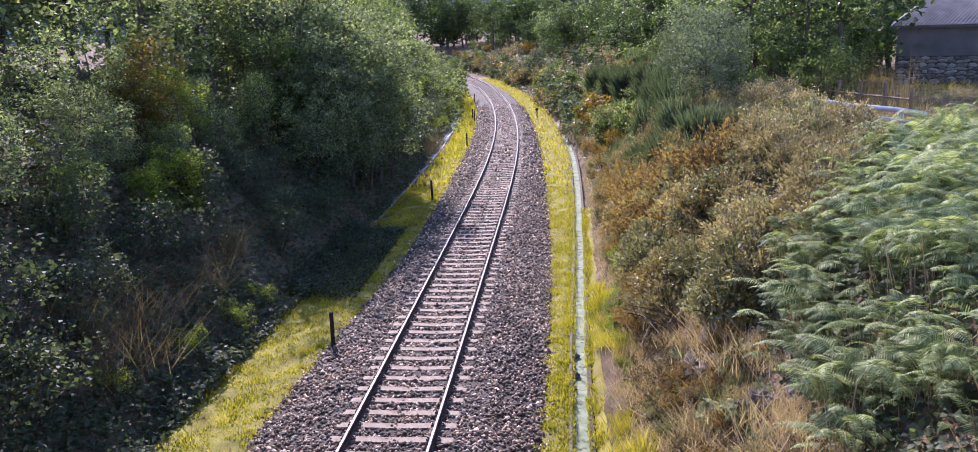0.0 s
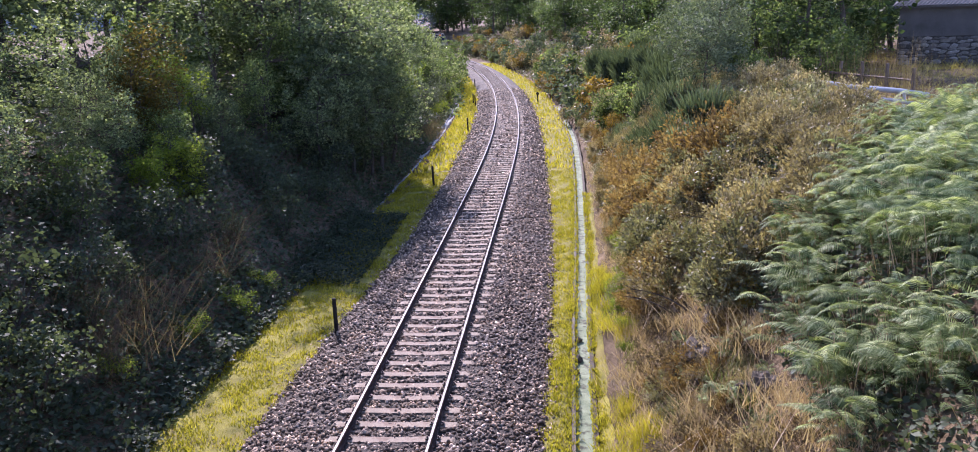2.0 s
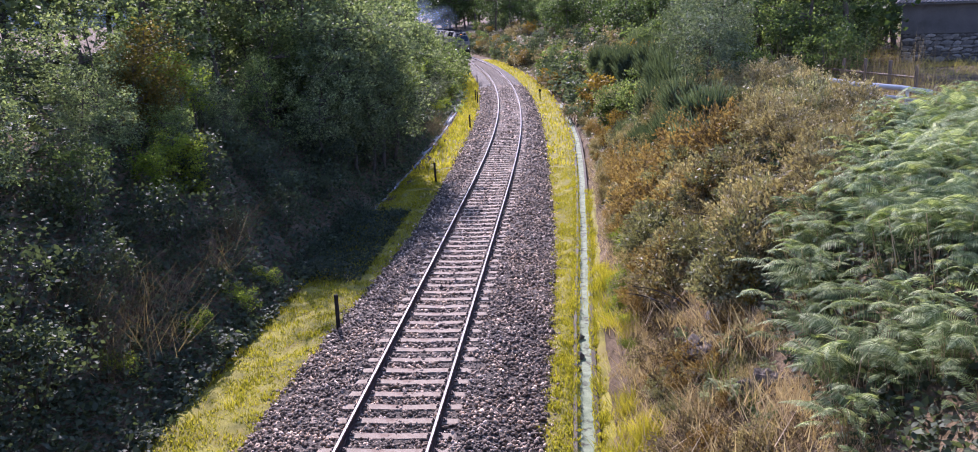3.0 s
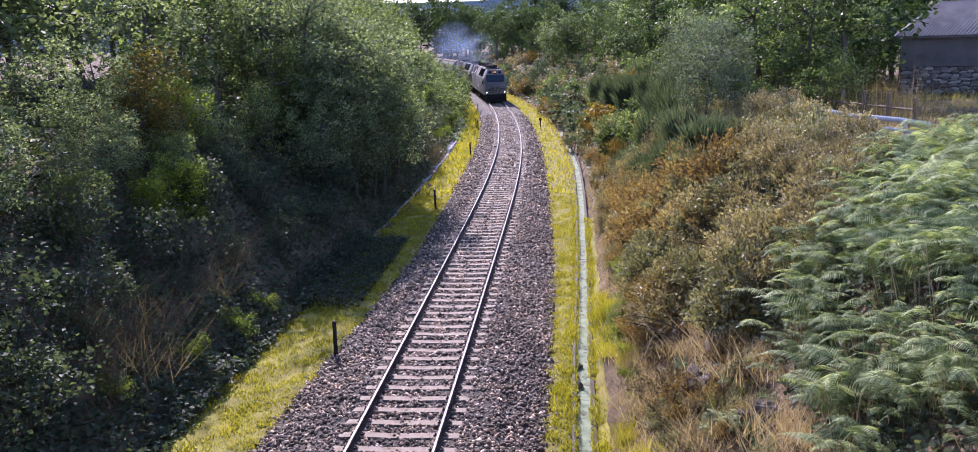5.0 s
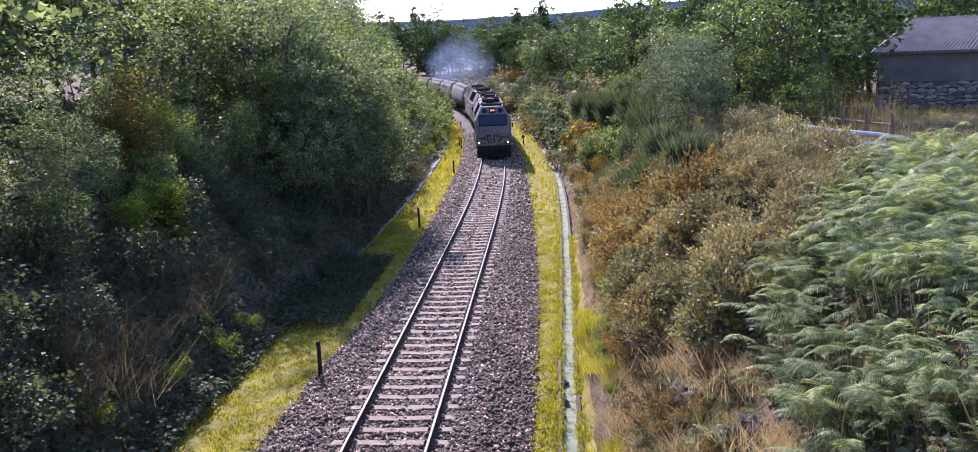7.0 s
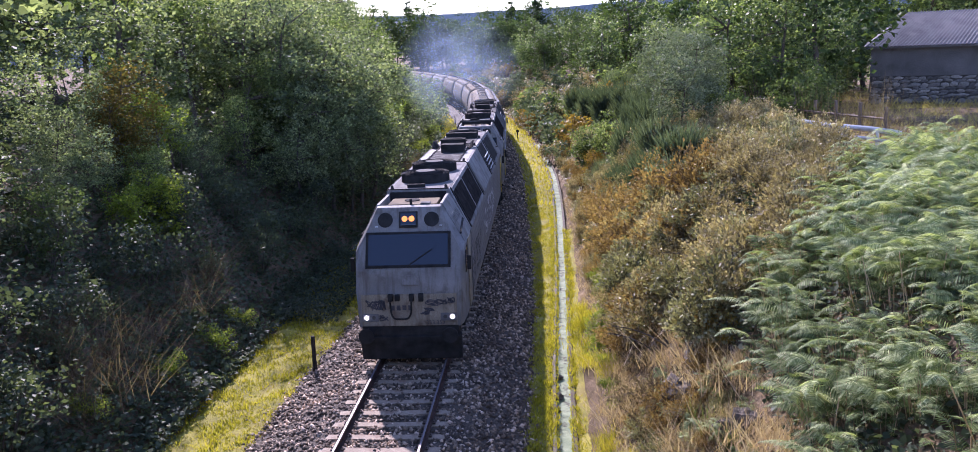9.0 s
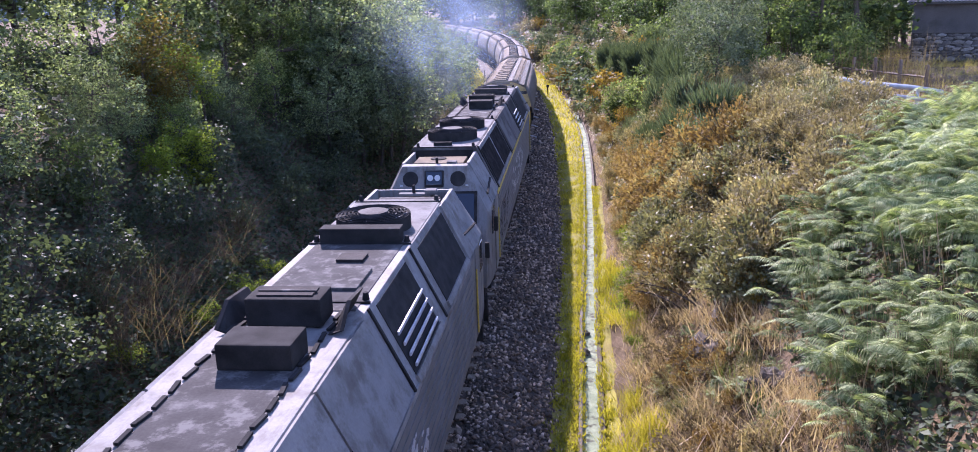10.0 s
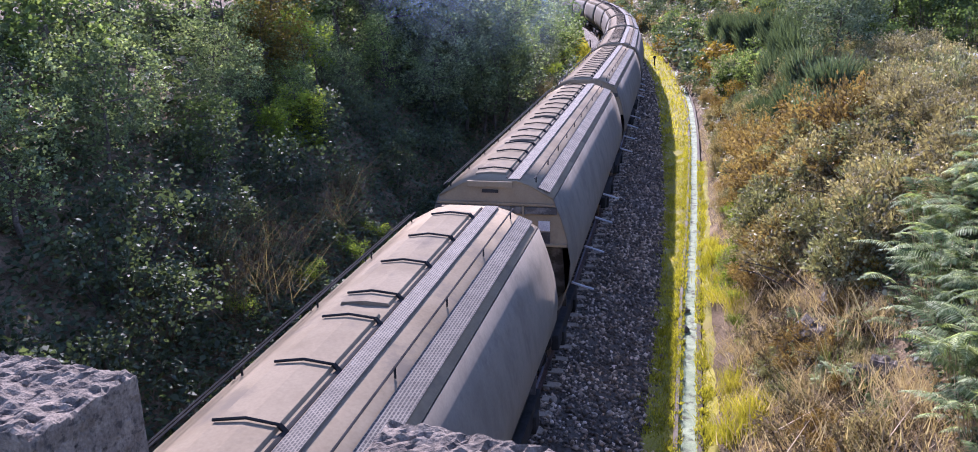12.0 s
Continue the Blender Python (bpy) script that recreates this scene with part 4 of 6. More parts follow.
def hedge(proto, s, u, scale):
    """Plant a hedgerow plant unless it would stand before the barn."""
    p = on(s, u)
    if math.degrees(math.atan2(p.x + 1.6 * scale, p.y)) < 25.4 or p.y > 60:
        return plant(proto, s, u, scale)
    return None


def plant_right_bank():
    broom = [make_broom("broom_shrub", 61 + i, "grey-green broom with upright whippy twigs", 1.0, 1.9, LEAF_BROOM, 2100) for i in range(2)]
    gorse = [make_scrub("gorse_bush", 65 + i, "dry brownish-yellow gorse and heather bush", 1.1, 1.3, LEAF_GORSE, 4200) for i in range(2)]
    olive = [make_scrub("heather_bush", 67, "olive-brown heather on the sunny bank", 1.1, 1.2, LEAF_OLIVE, 4200)]
    orange = [make_bush("autumn_bush", 69 + i, "orange-yellow dying shrub on the bank", 0.8, 1.0, LEAF_ORANGE, 44, 36, 0.05) for i in range(2)]
    green = [make_bush("green_bush", 73 + i, "mid-green leafy bush on the bank", 1.2, 1.7, LEAF_OAK, 52, 32, 0.10) for i in range(2)]
    coarse = [make_bush("bank_shrub", 75 + i, lab, 1.3, 1.7, m, 30, 13, sz * 1.2, 1.4) for i, (m, lab, sz) in enumerate(((LEAF_BROOM, "grey-green shrub along the curve", 0.16), (LEAF_GORSE, "dry brown shrub along the curve", 0.14), (LEAF_OAK, "green shrub along the curve", 0.17), (LEAF_ORANGE, "orange-brown shrub along the curve", 0.13)))]
    fern = [make_fern("bracken_fern", 80 + i, "tall arching green bracken on the bank", 27, 0.74, LEAF_FERN) for i in range(4)]
    rust = [make_scrub("rusty_bush", 77, "rust-brown dying heather bush on the sunny slope", 1.1, 1.3, LEAF_RUST, 4200)]
    yellow = [make_bush("yellow_shrub", 78, "low yellow-green shrub beside the ditch", 1.1, 1.3, LEAF_BRIGHT, 44, 30, 0.07, 1.5)]
    reedy = [make_tussock("sedge_tuft", 72, "upright green sedge beside the rocks", 90, 0.75, LEAF_OAK, 0.12, 0.4)]
    sward = [make_tussock("grass_tuft", 79, "bright yellow-green grass at the foot of the bank", 260, 0.42, LEAF_GRASS, 0.22, 0.8)]
    straw = [make_tussock("straw_tuft", 85 + i, "pale trampled straw grass on the sunny slope", 150, 0.32, LEAF_STRAW, 0.28, 1.3) for i in range(3)]
    tall = [make_tussock("dry_reed_tuft", 89, "tall dry reeds beside the path", 26, 1.5, LEAF_REED, 0.4, 0.35)]
    tree = [make_tree("hedge_tree", 91 + i, "full green hedgerow tree behind the bank", h, rx, LEAF_HEDGE, 95, 40, 0.19, 0.0, cl_r=0.62) for i, (h, rx) in enumerate(((6.5, 2.9), (8.0, 3.1)))]
    coarse_tree = [make_tree("hedge_tree", 95 + i, "green tree in the hedge beyond the field", h, 3.6, (LEAF_FAR, LEAF_HEDGE)[i], 76, 26, 0.3, 0.0, cl_r=0.8) for i, h in enumerate((9.0, 10.5))]
    # bracken near the bridge, from the crest down to a slanting lower edge
    def bracken_edge(q):
        return float(np.interp(q, (-7, -3.7, 0, 2.3, 3.3, 6, 9), (6.75, 6.8, 7.15, 7.9, 8.9, 10.4, 11.8)))

    count = 0
    while count < 284:
        s = RND.uniform(-7, 9.5)
        u = RND.uniform(6.7, 14.8)
        hollow = s < -2.4 and 7.2 < u < 8.2 and RND.random() < 0.6
        if u > bracken_edge(s) + 0.2 and not hollow:
            plant(RND.choice(fern), s, u, RND.uniform(0.65, 1.2), sink=0.12, spin=(-80, 80))
            count += 1
    for s, u in ((2.0, 6.9), (3.2, 7.4), (0.6, 6.6), (-0.8, 6.3)):
        plant(RND.choice(fern), s, u, 0.45, sink=0.0, spin=(-60, 60))
    # gorse and heather on the crest beyond the bracken, up to the pipe rail
    for i in range(120):
        s = RND.uniform(2.5, 24)
        lo, hi = 7.4, float(np.interp(s, (3, 6, 9, 24), (8.6, 10.4, 12.2, 12.6)))
        plant(RND.choice(gorse + olive), s, RND.uniform(lo, hi), RND.uniform(0.6, 1.0))
    for i in range(70):
        s = RND.uniform(2.5, 27)
        plant(RND.choice(gorse + olive + olive), s, RND.uniform(5.7, 8.2) + 0.02 * s, RND.uniform(0.5, 1.1))
    for s, u, k in ((9.2, 5.1, 0.5), (10.6, 5.3, 0.65), (12.2, 5.2, 0.6), (7.6, 5.0, 0.45), (6.6, 4.95, 0.45), (5.6, 4.95, 0.4), (8.4, 5.0, 0.45), (3.2, 4.9, 0.3), (4.2, 4.95, 0.35), (6.0, 5.9, 0.5)):
        plant(yellow[0], s, u, k)
    for s, u, k in ((12.0, 6.3, 1.1), (13.6, 6.0, 1.2), (15.5, 6.4, 1.3), (17.6, 6.2, 1.1), (10.0, 6.9, 1.0), (13.0, 7.4, 1.3), (19.5, 6.0, 1.0), (8.6, 7.6, 1.0), (11.0, 8.2, 1.3), (15.0, 7.8, 1.3), (21.5, 6.2, 1.1)):
        plant(rust[0], s, u, k)
    for i in range(14):
        plant(RND.choice(gorse + olive + rust), RND.uniform(-4, 3), RND.uniform(5.3, 6.8), RND.uniform(0.3, 0.5))
    for i in range(10):
        plant(RND.choice(fern), RND.uniform(-3, 3), RND.uniform(5.6, 6.8), RND.uniform(0.25, 0.4), sink=0.0)
    for s, u, k in ((6.5, 5.3, 0.65), (7.4, 5.6, 0.75), (5.6, 5.5, 0.6), (5.0, 6.0, 0.6), (6.2, 6.2, 0.8)):
        plant(rust[0], s, u, k)
    twigs = [make_scrub("bare_twig_bush", 71, "tangle of bare brown twigs on the sunny slope", 1.0, 0.9, LEAF_REED, 900)]
    for i in range(26):
        plant(twigs[0], RND.uniform(-4, 9), RND.uniform(5.2, 6.9), RND.uniform(0.35, 0.8), sink=0)
    for s, u, k in ((1.5, 6.6, 0.5), (2.4, 7.0, 0.6), (3.2, 6.8, 0.6), (0.8, 6.4, 0.35), (4.0, 7.2, 0.7), (-0.6, 6.2, 0.3)):
        plant(rust[0], s, u, k)
    for s, u, k in ((-0.4, 6.2, 0.7), (0.3, 6.0, 0.6), (-1.2, 6.4, 0.6), (1.0, 5.5, 0.4)):
        plant(reedy[0], s, u, k, sink=0)
    for i in range(26):
        plant(sward[0], RND.uniform(-3, 12), RND.uniform(4.5, 5.1), RND.uniform(0.5, 1.0), sink=0)
    for s, u, k in ((24.5, 5.5, 0.75), (25.6, 5.8, 0.6), (30, 5.7, 1.1), (33, 6.4, 1.3), (37, 6.2, 1.2), (46, 6.0, 1.2), (52, 6.3, 1.3), (41, 6.6, 1.4), (36, 7.6, 1.4), (8, 6.0, 0.5), (5.5, 5.7, 0.5), (2, 7.0, 0.6), (6.5, 7.0, 0.7), (3.5, 7.2, 0.6), (11, 7.0, 0.7)):
        plant(RND.choice(orange), s, u, k)
    for s, u, k in ((14.0, 7.7, 1.0), (15.8, 8.5, 1.15), (18, 7.6, 1.1), (21, 8.4, 1.2), (25, 7.7, 1.2), (29, 8.6, 1.3), (33, 9.2, 1.3), (38, 9.2, 1.4), (44, 8.6, 1.4), (50, 8.2, 1.4), (57, 8.0, 1.4), (9.0, 6.2, 0.5), (12, 6.4, 0.5), (17.5, 6.6, 0.6), (22, 6.9, 0.8), (27, 6.6, 0.8)):
        plant(RND.choice(broom), s, u, k)
    for i in range(34):
        s = RND.uniform(20, 62)
        plant(RND.choice(green + gorse + broom + olive), s, RND.uniform(6.2, 12.5), RND.uniform(0.8, 1.4))
    for i in range(190):
        s = RND.uniform(44, 175)
        plant(RND.choice(coarse + coarse[:2]), s, RND.choice((RND.uniform(4.7, 7.0), RND.uniform(5.5, 13.5))), RND.uniform(0.7, 1.5))
    for i in range(56):
        s = RND.uniform(7, 46)
        plant(RND.choice(gorse + olive + rust + orange), s, 4.95 + 0.006 * s + RND.uniform(0, 0.7), RND.uniform(0.28, 0.6))
    for i in range(150):
        s = RND.uniform(-4, 28) if i % 2 else RND.uniform(-4, 6)
        plant(RND.choice(straw), s, RND.uniform(4.9, 7.4), RND.uniform(0.6, 1.25), sink=0)
    for i in range(30):
        plant(tall[0], RND.uniform(16, 28), 13.2 + RND.uniform(0, 4.0), RND.uniform(0.7, 1.15), sink=0)
    for i in range(16):
        hedge(RND.choice(green), 27 + i * 1.3, RND.uniform(13.6, 18), RND.uniform(1.3, 1.8))
    for x, y, k in ((15.6, 37.0, 1.3), (16.8, 40.0, 1.5), (18.3, 43.5, 1.5), (17.0, 44.5, 1.8), (19.0, 47.0, 1.9), (14.6, 36.0, 1.2)):
        s_, u_ = offset_of(np.array([x]), np.array([y]))
        plant(RND.choice(green), float(s_[0]), float(u_[0]), k)
    # trees behind the barn
    for i in range(11):
        p = Vector((17 + i * 3.2, 58 + (i % 3) * 6, 0))
        s_, u_ = offset_of(np.array([p.x]), np.array([p.y]))
        plant(coarse_tree[i % 2], float(s_[0]), float(u_[0]), RND.uniform(0.9, 1.2))
    for x, y, k in ((22.4, 51.5, 0.85), (23.6, 54.0, 0.95), (25.5, 57.0, 1.1), (28.5, 59.0, 1.2), (32, 57, 1.25), (36, 54, 1.3), (39, 49, 1.3), (20.5, 47.5, 0.7), (19.2, 45.5, 0.6)):
        s_, u_ = offset_of(np.array([x]), np.array([y]))
        plant(RND.choice(tree), float(s_[0]), float(u_[0]), k * 1.1)
    sallow = make_tree("sallow_tree", 99, "grey-green sallow on the crest of the bank", 4.6, 2.0, LEAF_BROOM, 110, 50, 0.11, 0.0, cl_r=0.42, trunk_r=0.08)
    for s, u, k in ((21.0, 9.2, 0.85), (24.0, 10.2, 1.0), (27.5, 10.0, 1.0), (31.0, 11.0, 1.1), (36, 10.5, 1.1)):
        plant(sallow, s, u, k)
    # hedgerow trees
    for i in range(12):
        hedge(RND.choice(tree), 30 + i * 2.6, RND.uniform(13.0, 17.0), RND.uniform(0.8, 1.05))
    for i in range(26):
        hedge(RND.choice(coarse_tree), 30 + i * 3.4, RND.uniform(17, 26), RND.uniform(0.9, 1.25))
    for i in range(34):
        plant(RND.choice(coarse_tree), 62 + i * 3.4, RND.uniform(11, 19), RND.uniform(0.6, 0.95))


plant_right_bank()


def plant_distance():
    far = [make_tree("far_oak", 101 + i, "far rounded oak at the end of the cutting", 12, 5.0, LEAF_FAR, 80, 36, 0.42, 0.0, "distant woods", cl_r=1.2, trunk_r=0.25) for i in range(2)]
    rng = random.Random(8)
    for i in range(56):
        s = rng.uniform(150, 240)
        u = rng.uniform(10, 60) if i % 3 else -rng.uniform(9, 40)
        plant(rng.choice(far), s, u, rng.uniform(0.9, 1.2) if u > 0 else rng.uniform(1.0, 1.4))
    for i in range(30):
        x, y = -75 + i * 7.2 + rng.uniform(-3, 3), rng.uniform(205, 270)
        ob = copy_thing(far[i % 2], pose(x, y, 3.0, 0, 0, rng.uniform(0, 360)))
        ob.scale = (rng.uniform(1.35, 1.6),) * 3


plant_distance()


def make_pine(name, seed, label, h):
    """A dark conifer: a straight trunk with whorls of drooping boughs."""
    rng = np.random.default_rng(seed)
    ob = thing(name, label, "tree", "conifers above the woods")
    part("trunk", rodded((0, 0, -0.3), (0, 0, h * 0.97), 0.22, 7, 0.04), BARK, ob)
    n = 110
    lev = rng.uniform(0.12, 1.0, n)
    a = rng.uniform(0, 6.28, n)
    r = (1 - lev) * h * 0.24 * rng.uniform(0.3, 1.0, n) + 0.15
    cen = np.stack([np.cos(a) * r, np.sin(a) * r, lev * h - r * 0.2], 1)
    link_mesh("crown", quads_mesh(name + "_crown", leaf_quads(rng, cen, np.full(n, 0.7), 18, 0.42, 0.5, 0.4, 0.2, 1.5)), LEAF_PINE, ob)
    return ob


pine = make_pine("pine_tree", 120, "tall dark pine standing above the woods", 15)
for x, y, k in ((26, 128, 0.85), (30, 133, 0.95), (21, 236, 1.35), (14, 240, 1.25), (-14, 232, 1.3), (28, 130, 0.8)):
    ob = pine if x == 26 else copy_thing(pine, Matrix.Identity(4))
    ob.matrix_world = pose(x, y, 2.0, 0, 0, x * 31)
    ob.scale = (k, k, k)


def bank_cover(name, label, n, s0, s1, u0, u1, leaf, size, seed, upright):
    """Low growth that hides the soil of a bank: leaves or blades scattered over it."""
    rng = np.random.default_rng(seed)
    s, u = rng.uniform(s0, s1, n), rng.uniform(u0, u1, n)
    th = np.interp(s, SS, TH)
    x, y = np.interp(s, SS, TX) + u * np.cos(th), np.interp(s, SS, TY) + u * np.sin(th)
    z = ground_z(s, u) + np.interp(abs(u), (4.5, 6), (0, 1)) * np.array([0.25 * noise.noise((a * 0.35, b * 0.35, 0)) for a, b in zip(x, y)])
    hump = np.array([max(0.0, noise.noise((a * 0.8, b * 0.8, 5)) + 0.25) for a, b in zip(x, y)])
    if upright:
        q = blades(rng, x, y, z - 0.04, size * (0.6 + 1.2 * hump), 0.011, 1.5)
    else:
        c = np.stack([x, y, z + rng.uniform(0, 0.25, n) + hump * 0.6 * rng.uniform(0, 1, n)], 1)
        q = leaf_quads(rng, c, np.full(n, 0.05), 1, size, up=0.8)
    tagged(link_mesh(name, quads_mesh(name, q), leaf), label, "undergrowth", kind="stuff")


# low cover of the wooded bank; its leaf colour carries the bank's shade
bank_cover("ivy_undergrowth", "ivy and nettles covering the bank, leaf colour darkened for shade", 52000, -6, 62, -11.0, -4.9, LEAF_SHADE, 0.17, 201, False)
# dark leaves spread where the trees' shadow should cross the verge grass
bank_cover("verge_weeds", "dark leaves laid over the verge in place of tree shade", 15000, 11.0, 20.5, -5.6, -3.2, LEAF_SHADE, 0.09, 208, False)
bank_cover("foot_weeds", "green weeds at the bank's foot, leaf colour darkened for shade", 6000, -4, 10, -6.6, -4.95, LEAF_SHADE, 0.12, 210, False)
# shade between the fronds is put into the colour of these leaves
bank_cover("bracken_floor", "leaves beneath the bracken, dark for the shade in its gaps", 30000, -7, 10, 7.0, 14.5, LEAF_SHADE, 0.12, 209, False)
bank_cover("wood_undergrowth", "leafy floor of the wood above the cutting, colour darkened for shade", 26000, -8, 70, -40.0, -11.0, LEAF_SHADE, 0.42, 202, False)
bank_cover("straw_cover", "pale dry grass flattened on the sunny bank", 26000, -5, 32, 4.65, 7.4, LEAF_STRAW, 0.12, 203, True)
bank_cover("far_bank_scrub", "low brownish scrub along the foot of the far banks", 7000, 60, 170, 4.6, 11.0, LEAF_OLIVE, 0.36, 206, False)
bank_cover("mid_bank_scrub", "low olive scrub between the bushes of the sunny bank", 22000, 14, 62, 4.9, 12.0, LEAF_OLIVE, 0.13, 211, False)
bank_cover("far_shade_scrub", "low dark scrub along the foot of the wooded bank", 7000, 55, 170, -9.0, -3.9, LEAF_DULL, 0.36, 207, False)
bank_cover("field_grass", "rough yellowing grass of the field above the bank", 24000, 9, 60, 9.5, 26.0, LEAF_GRASS_DRY, 0.3, 204, True)


def build_hills():
    n = 60
    verts, faces = [], []
    for i in range(n + 1):
        a = radians(-70 + 140 * i / n)
        r = 2600
        h = 128 + 40 * noise.noise((i * 0.12, 0, 4)) + 10 * noise.noise((i * 0.6, 2, 4))
        x, y = r * math.sin(a), r * math.cos(a)
        verts += [(x, y, -20), (x, y, h), (x * 1.15, y * 1.15, h * 0.6), (x * 1.15, y * 1.15, -20)]
    for i in range(n):
        for j in range(3):
            k = i * 4 + j
            faces.append((k, k + 4, k + 5, k + 1))
    tagged(link_mesh("distant_hills", faces_mesh("distant_hills", verts, faces, True), HILL), "blue hazy hills on the horizon", "hills", kind="structure")


build_hills()


# ---- barn, pipe rail and fence above the bank ----
def build_barn():
    barn = thing("stone_barn", "small barn of rough stone and grey render with a corrugated roof", "barn")
    # local x along the wall to the right, y away from the line, z up from the sill
    barn.matrix_world = pose(21.5, 44.0, 3.95, 0, 0, -27)
    part("rendered_wall", boxed(5.0, 0.25, 2.45, 10, 0.4, 1.6), RENDERED, barn, "grey cement render")
    part("rendered_wall", boxed(0.2, 3.2, 2.45, 0.4, 5.5, 1.6), RENDERED, barn, "grey cement render")
    part("side_wall", boxed(9.8, 3.2, 1.6, 0.4, 5.5, 3.2), RENDERED, barn)
    part("back_wall", boxed(5.0, 6.2, 1.6, 10, 0.4, 3.2), RENDERED, barn)
    wall = part("stone_wall", boxed(5.0, 0.3, 0.6, 10, 0.4, 2.1), MORTAR, barn, "dry rubble stone")
    side = part("stone_wall", boxed(0.25, 3.2, 0.6, 0.4, 5.5, 2.1), STONE, barn, "dry rubble stone")
    rng = random.Random(4)
    shapes = []
    for k in range(5):
        bm = bmesh.new()
        bmesh.ops.create_icosphere(bm, subdivisions=1, radius=0.5)
        for v in bm.verts:
            v.co = Vector((v.co.x * rng.uniform(0.8, 1.2), v.co.y * 0.5, v.co.z * rng.uniform(0.8, 1.2)))
        me = bpy.data.meshes.new("stone")
        bm.to_mesh(me)
        bm.free()
        me.materials.append(RUBBLE)
        shapes.append(me)
    z = -0.1
    while z < 1.55:
        hgt = rng.uniform(0.13, 0.26)
        x = 0.1
        while x < 8.2:
            w = rng.uniform(0.22, 0.6)
            ob = link_mesh("stone", rng.choice(shapes), None, wall)
            ob.matrix_basis = pose(x + w / 2, 0.1, z + hgt / 2 + rng.uniform(-0.04, 0.04), 0, rng.uniform(-10, 10), 0) @ Matrix.Diagonal((w * 1.12, 0.3 * rng.uniform(0.8, 1.15), hgt * rng.uniform(1.1, 1.35), 1))
            x += w
        z += hgt
    # corrugated roof: slopes up away from the line
    verts, faces = [], []
    n = 240
    for i in range(n + 1):
        x = -0.35 + 10.7 * i / n
        w = 0.028 * math.sin(i * math.pi / 2)
        verts += [(x, -0.45, 3.2 + w), (1.7 + (x + 0.35) * 0.84, 3.4, 4.95 + w), (x, 6.9, 3.4 + w)]
    for i in range(n):
        k = i * 3
        faces += [(k, k + 3, k + 4, k + 1), (k + 1, k + 4, k + 5, k + 2)]
    faces.append((0, 1, 2))  # hipped end
    roof = link_mesh("roof", faces_mesh("roof", verts, faces, True), SHEET, barn, "corrugated fibre-cement sheets")
    part("eave_board", boxed(5.0, -0.35, 3.13, 10.5, 0.05, 0.08), SHEET, roof)


build_barn()


def build_pipe_rail():
    rail = thing("pipe_rail", "white galvanised pipe guard rail along the path", "railing")
    a, b = on(21.6, 11.55, 4.75), on(11.2, 13.9, 4.95)
    for dz, r in ((0.0, 0.08), (-0.3, 0.055)):
        bm = bmesh.new()
        prev = None
        for i in range(9):
            q = a.lerp(b, i / 8) + Vector((0, 0, dz + 0.02 * math.sin(i * 2.1)))
            if prev is not None:
                rod(bm, prev, q, r, 10)
            prev = q
        bmesh.ops.remove_doubles(bm, verts=bm.verts, dist=0.02)
        part("pipe", bm, GALV, rail, "", True)
    for i in range(5):
        q = a.lerp(b, (i + 0.5) / 5)
        part("post", rodded((q.x, q.y, 3.7), (q.x, q.y, q.z), 0.05, 8), GALV, rail)


build_pipe_rail()


def build_fence():
    fence = thing("wooden_fence", "weathered grey wooden fence at the edge of the field", "fence")
    a, b = on(30.0, 13.2), on(18.0, 16.2)
    for i in range(9):
        p = a.lerp(b, i / 8)
        s, u = offset_of(np.array([p.x]), np.array([p.y]))
        z = ground_at(float(s[0]), float(u[0]))
        part("post", boxed(p.x, p.y, z + 0.45, 0.1, 0.1, 1.2, 0.01, (RND.uniform(-6, 6), RND.uniform(-6, 6), 20)), WOOD, fence)
    for dz in (0.45, 0.85):
        part("board", rodded((a.x, a.y, 3.75 + dz), (b.x, b.y, 3.85 + dz), 0.05, 5), WOOD, fence)


build_fence()


def bank_rock(s, u, size, seed):
    rng = random.Random(seed)
    bm = bmesh.new()
    bmesh.ops.create_icosphere(bm, subdivisions=3, radius=1)
    for v in bm.verts:
        d = 1 + 0.4 * noise.noise(v.co * 1.3 + Vector((seed, 0, 0))) + 0.2 * noise.cell(v.co * 2.2 + Vector((seed, 3, 1))) + 0.08 * noise.noise(v.co * 6)
        v.co = Vector((v.co.x * size * d, v.co.y * size * 0.8 * d, v.co.z * size * 0.8 * d))
    ob = part("rock", bm, STONE)
    tagged(ob, "grey-brown weathered rock showing in the bank", "rock", "rocks in the bank")
    p = on(s, u)
    ob.matrix_world = pose(p.x, p.y, ground_at(s, u) + size * (-0.05 if size > 0.2 else 0.15), 0, 0, rng.uniform(0, 360))


for i, (s, u, r) in enumerate(((-0.9, 6.7, 0.4), (1.7, 6.05, 0.45), (2.3, 6.5, 0.3), (1.0, 6.4, 0.26), (0.4, 5.1, 0.16), (4.0, -3.6, 0.1))):
    bank_rock(s, u, r, i + 2)


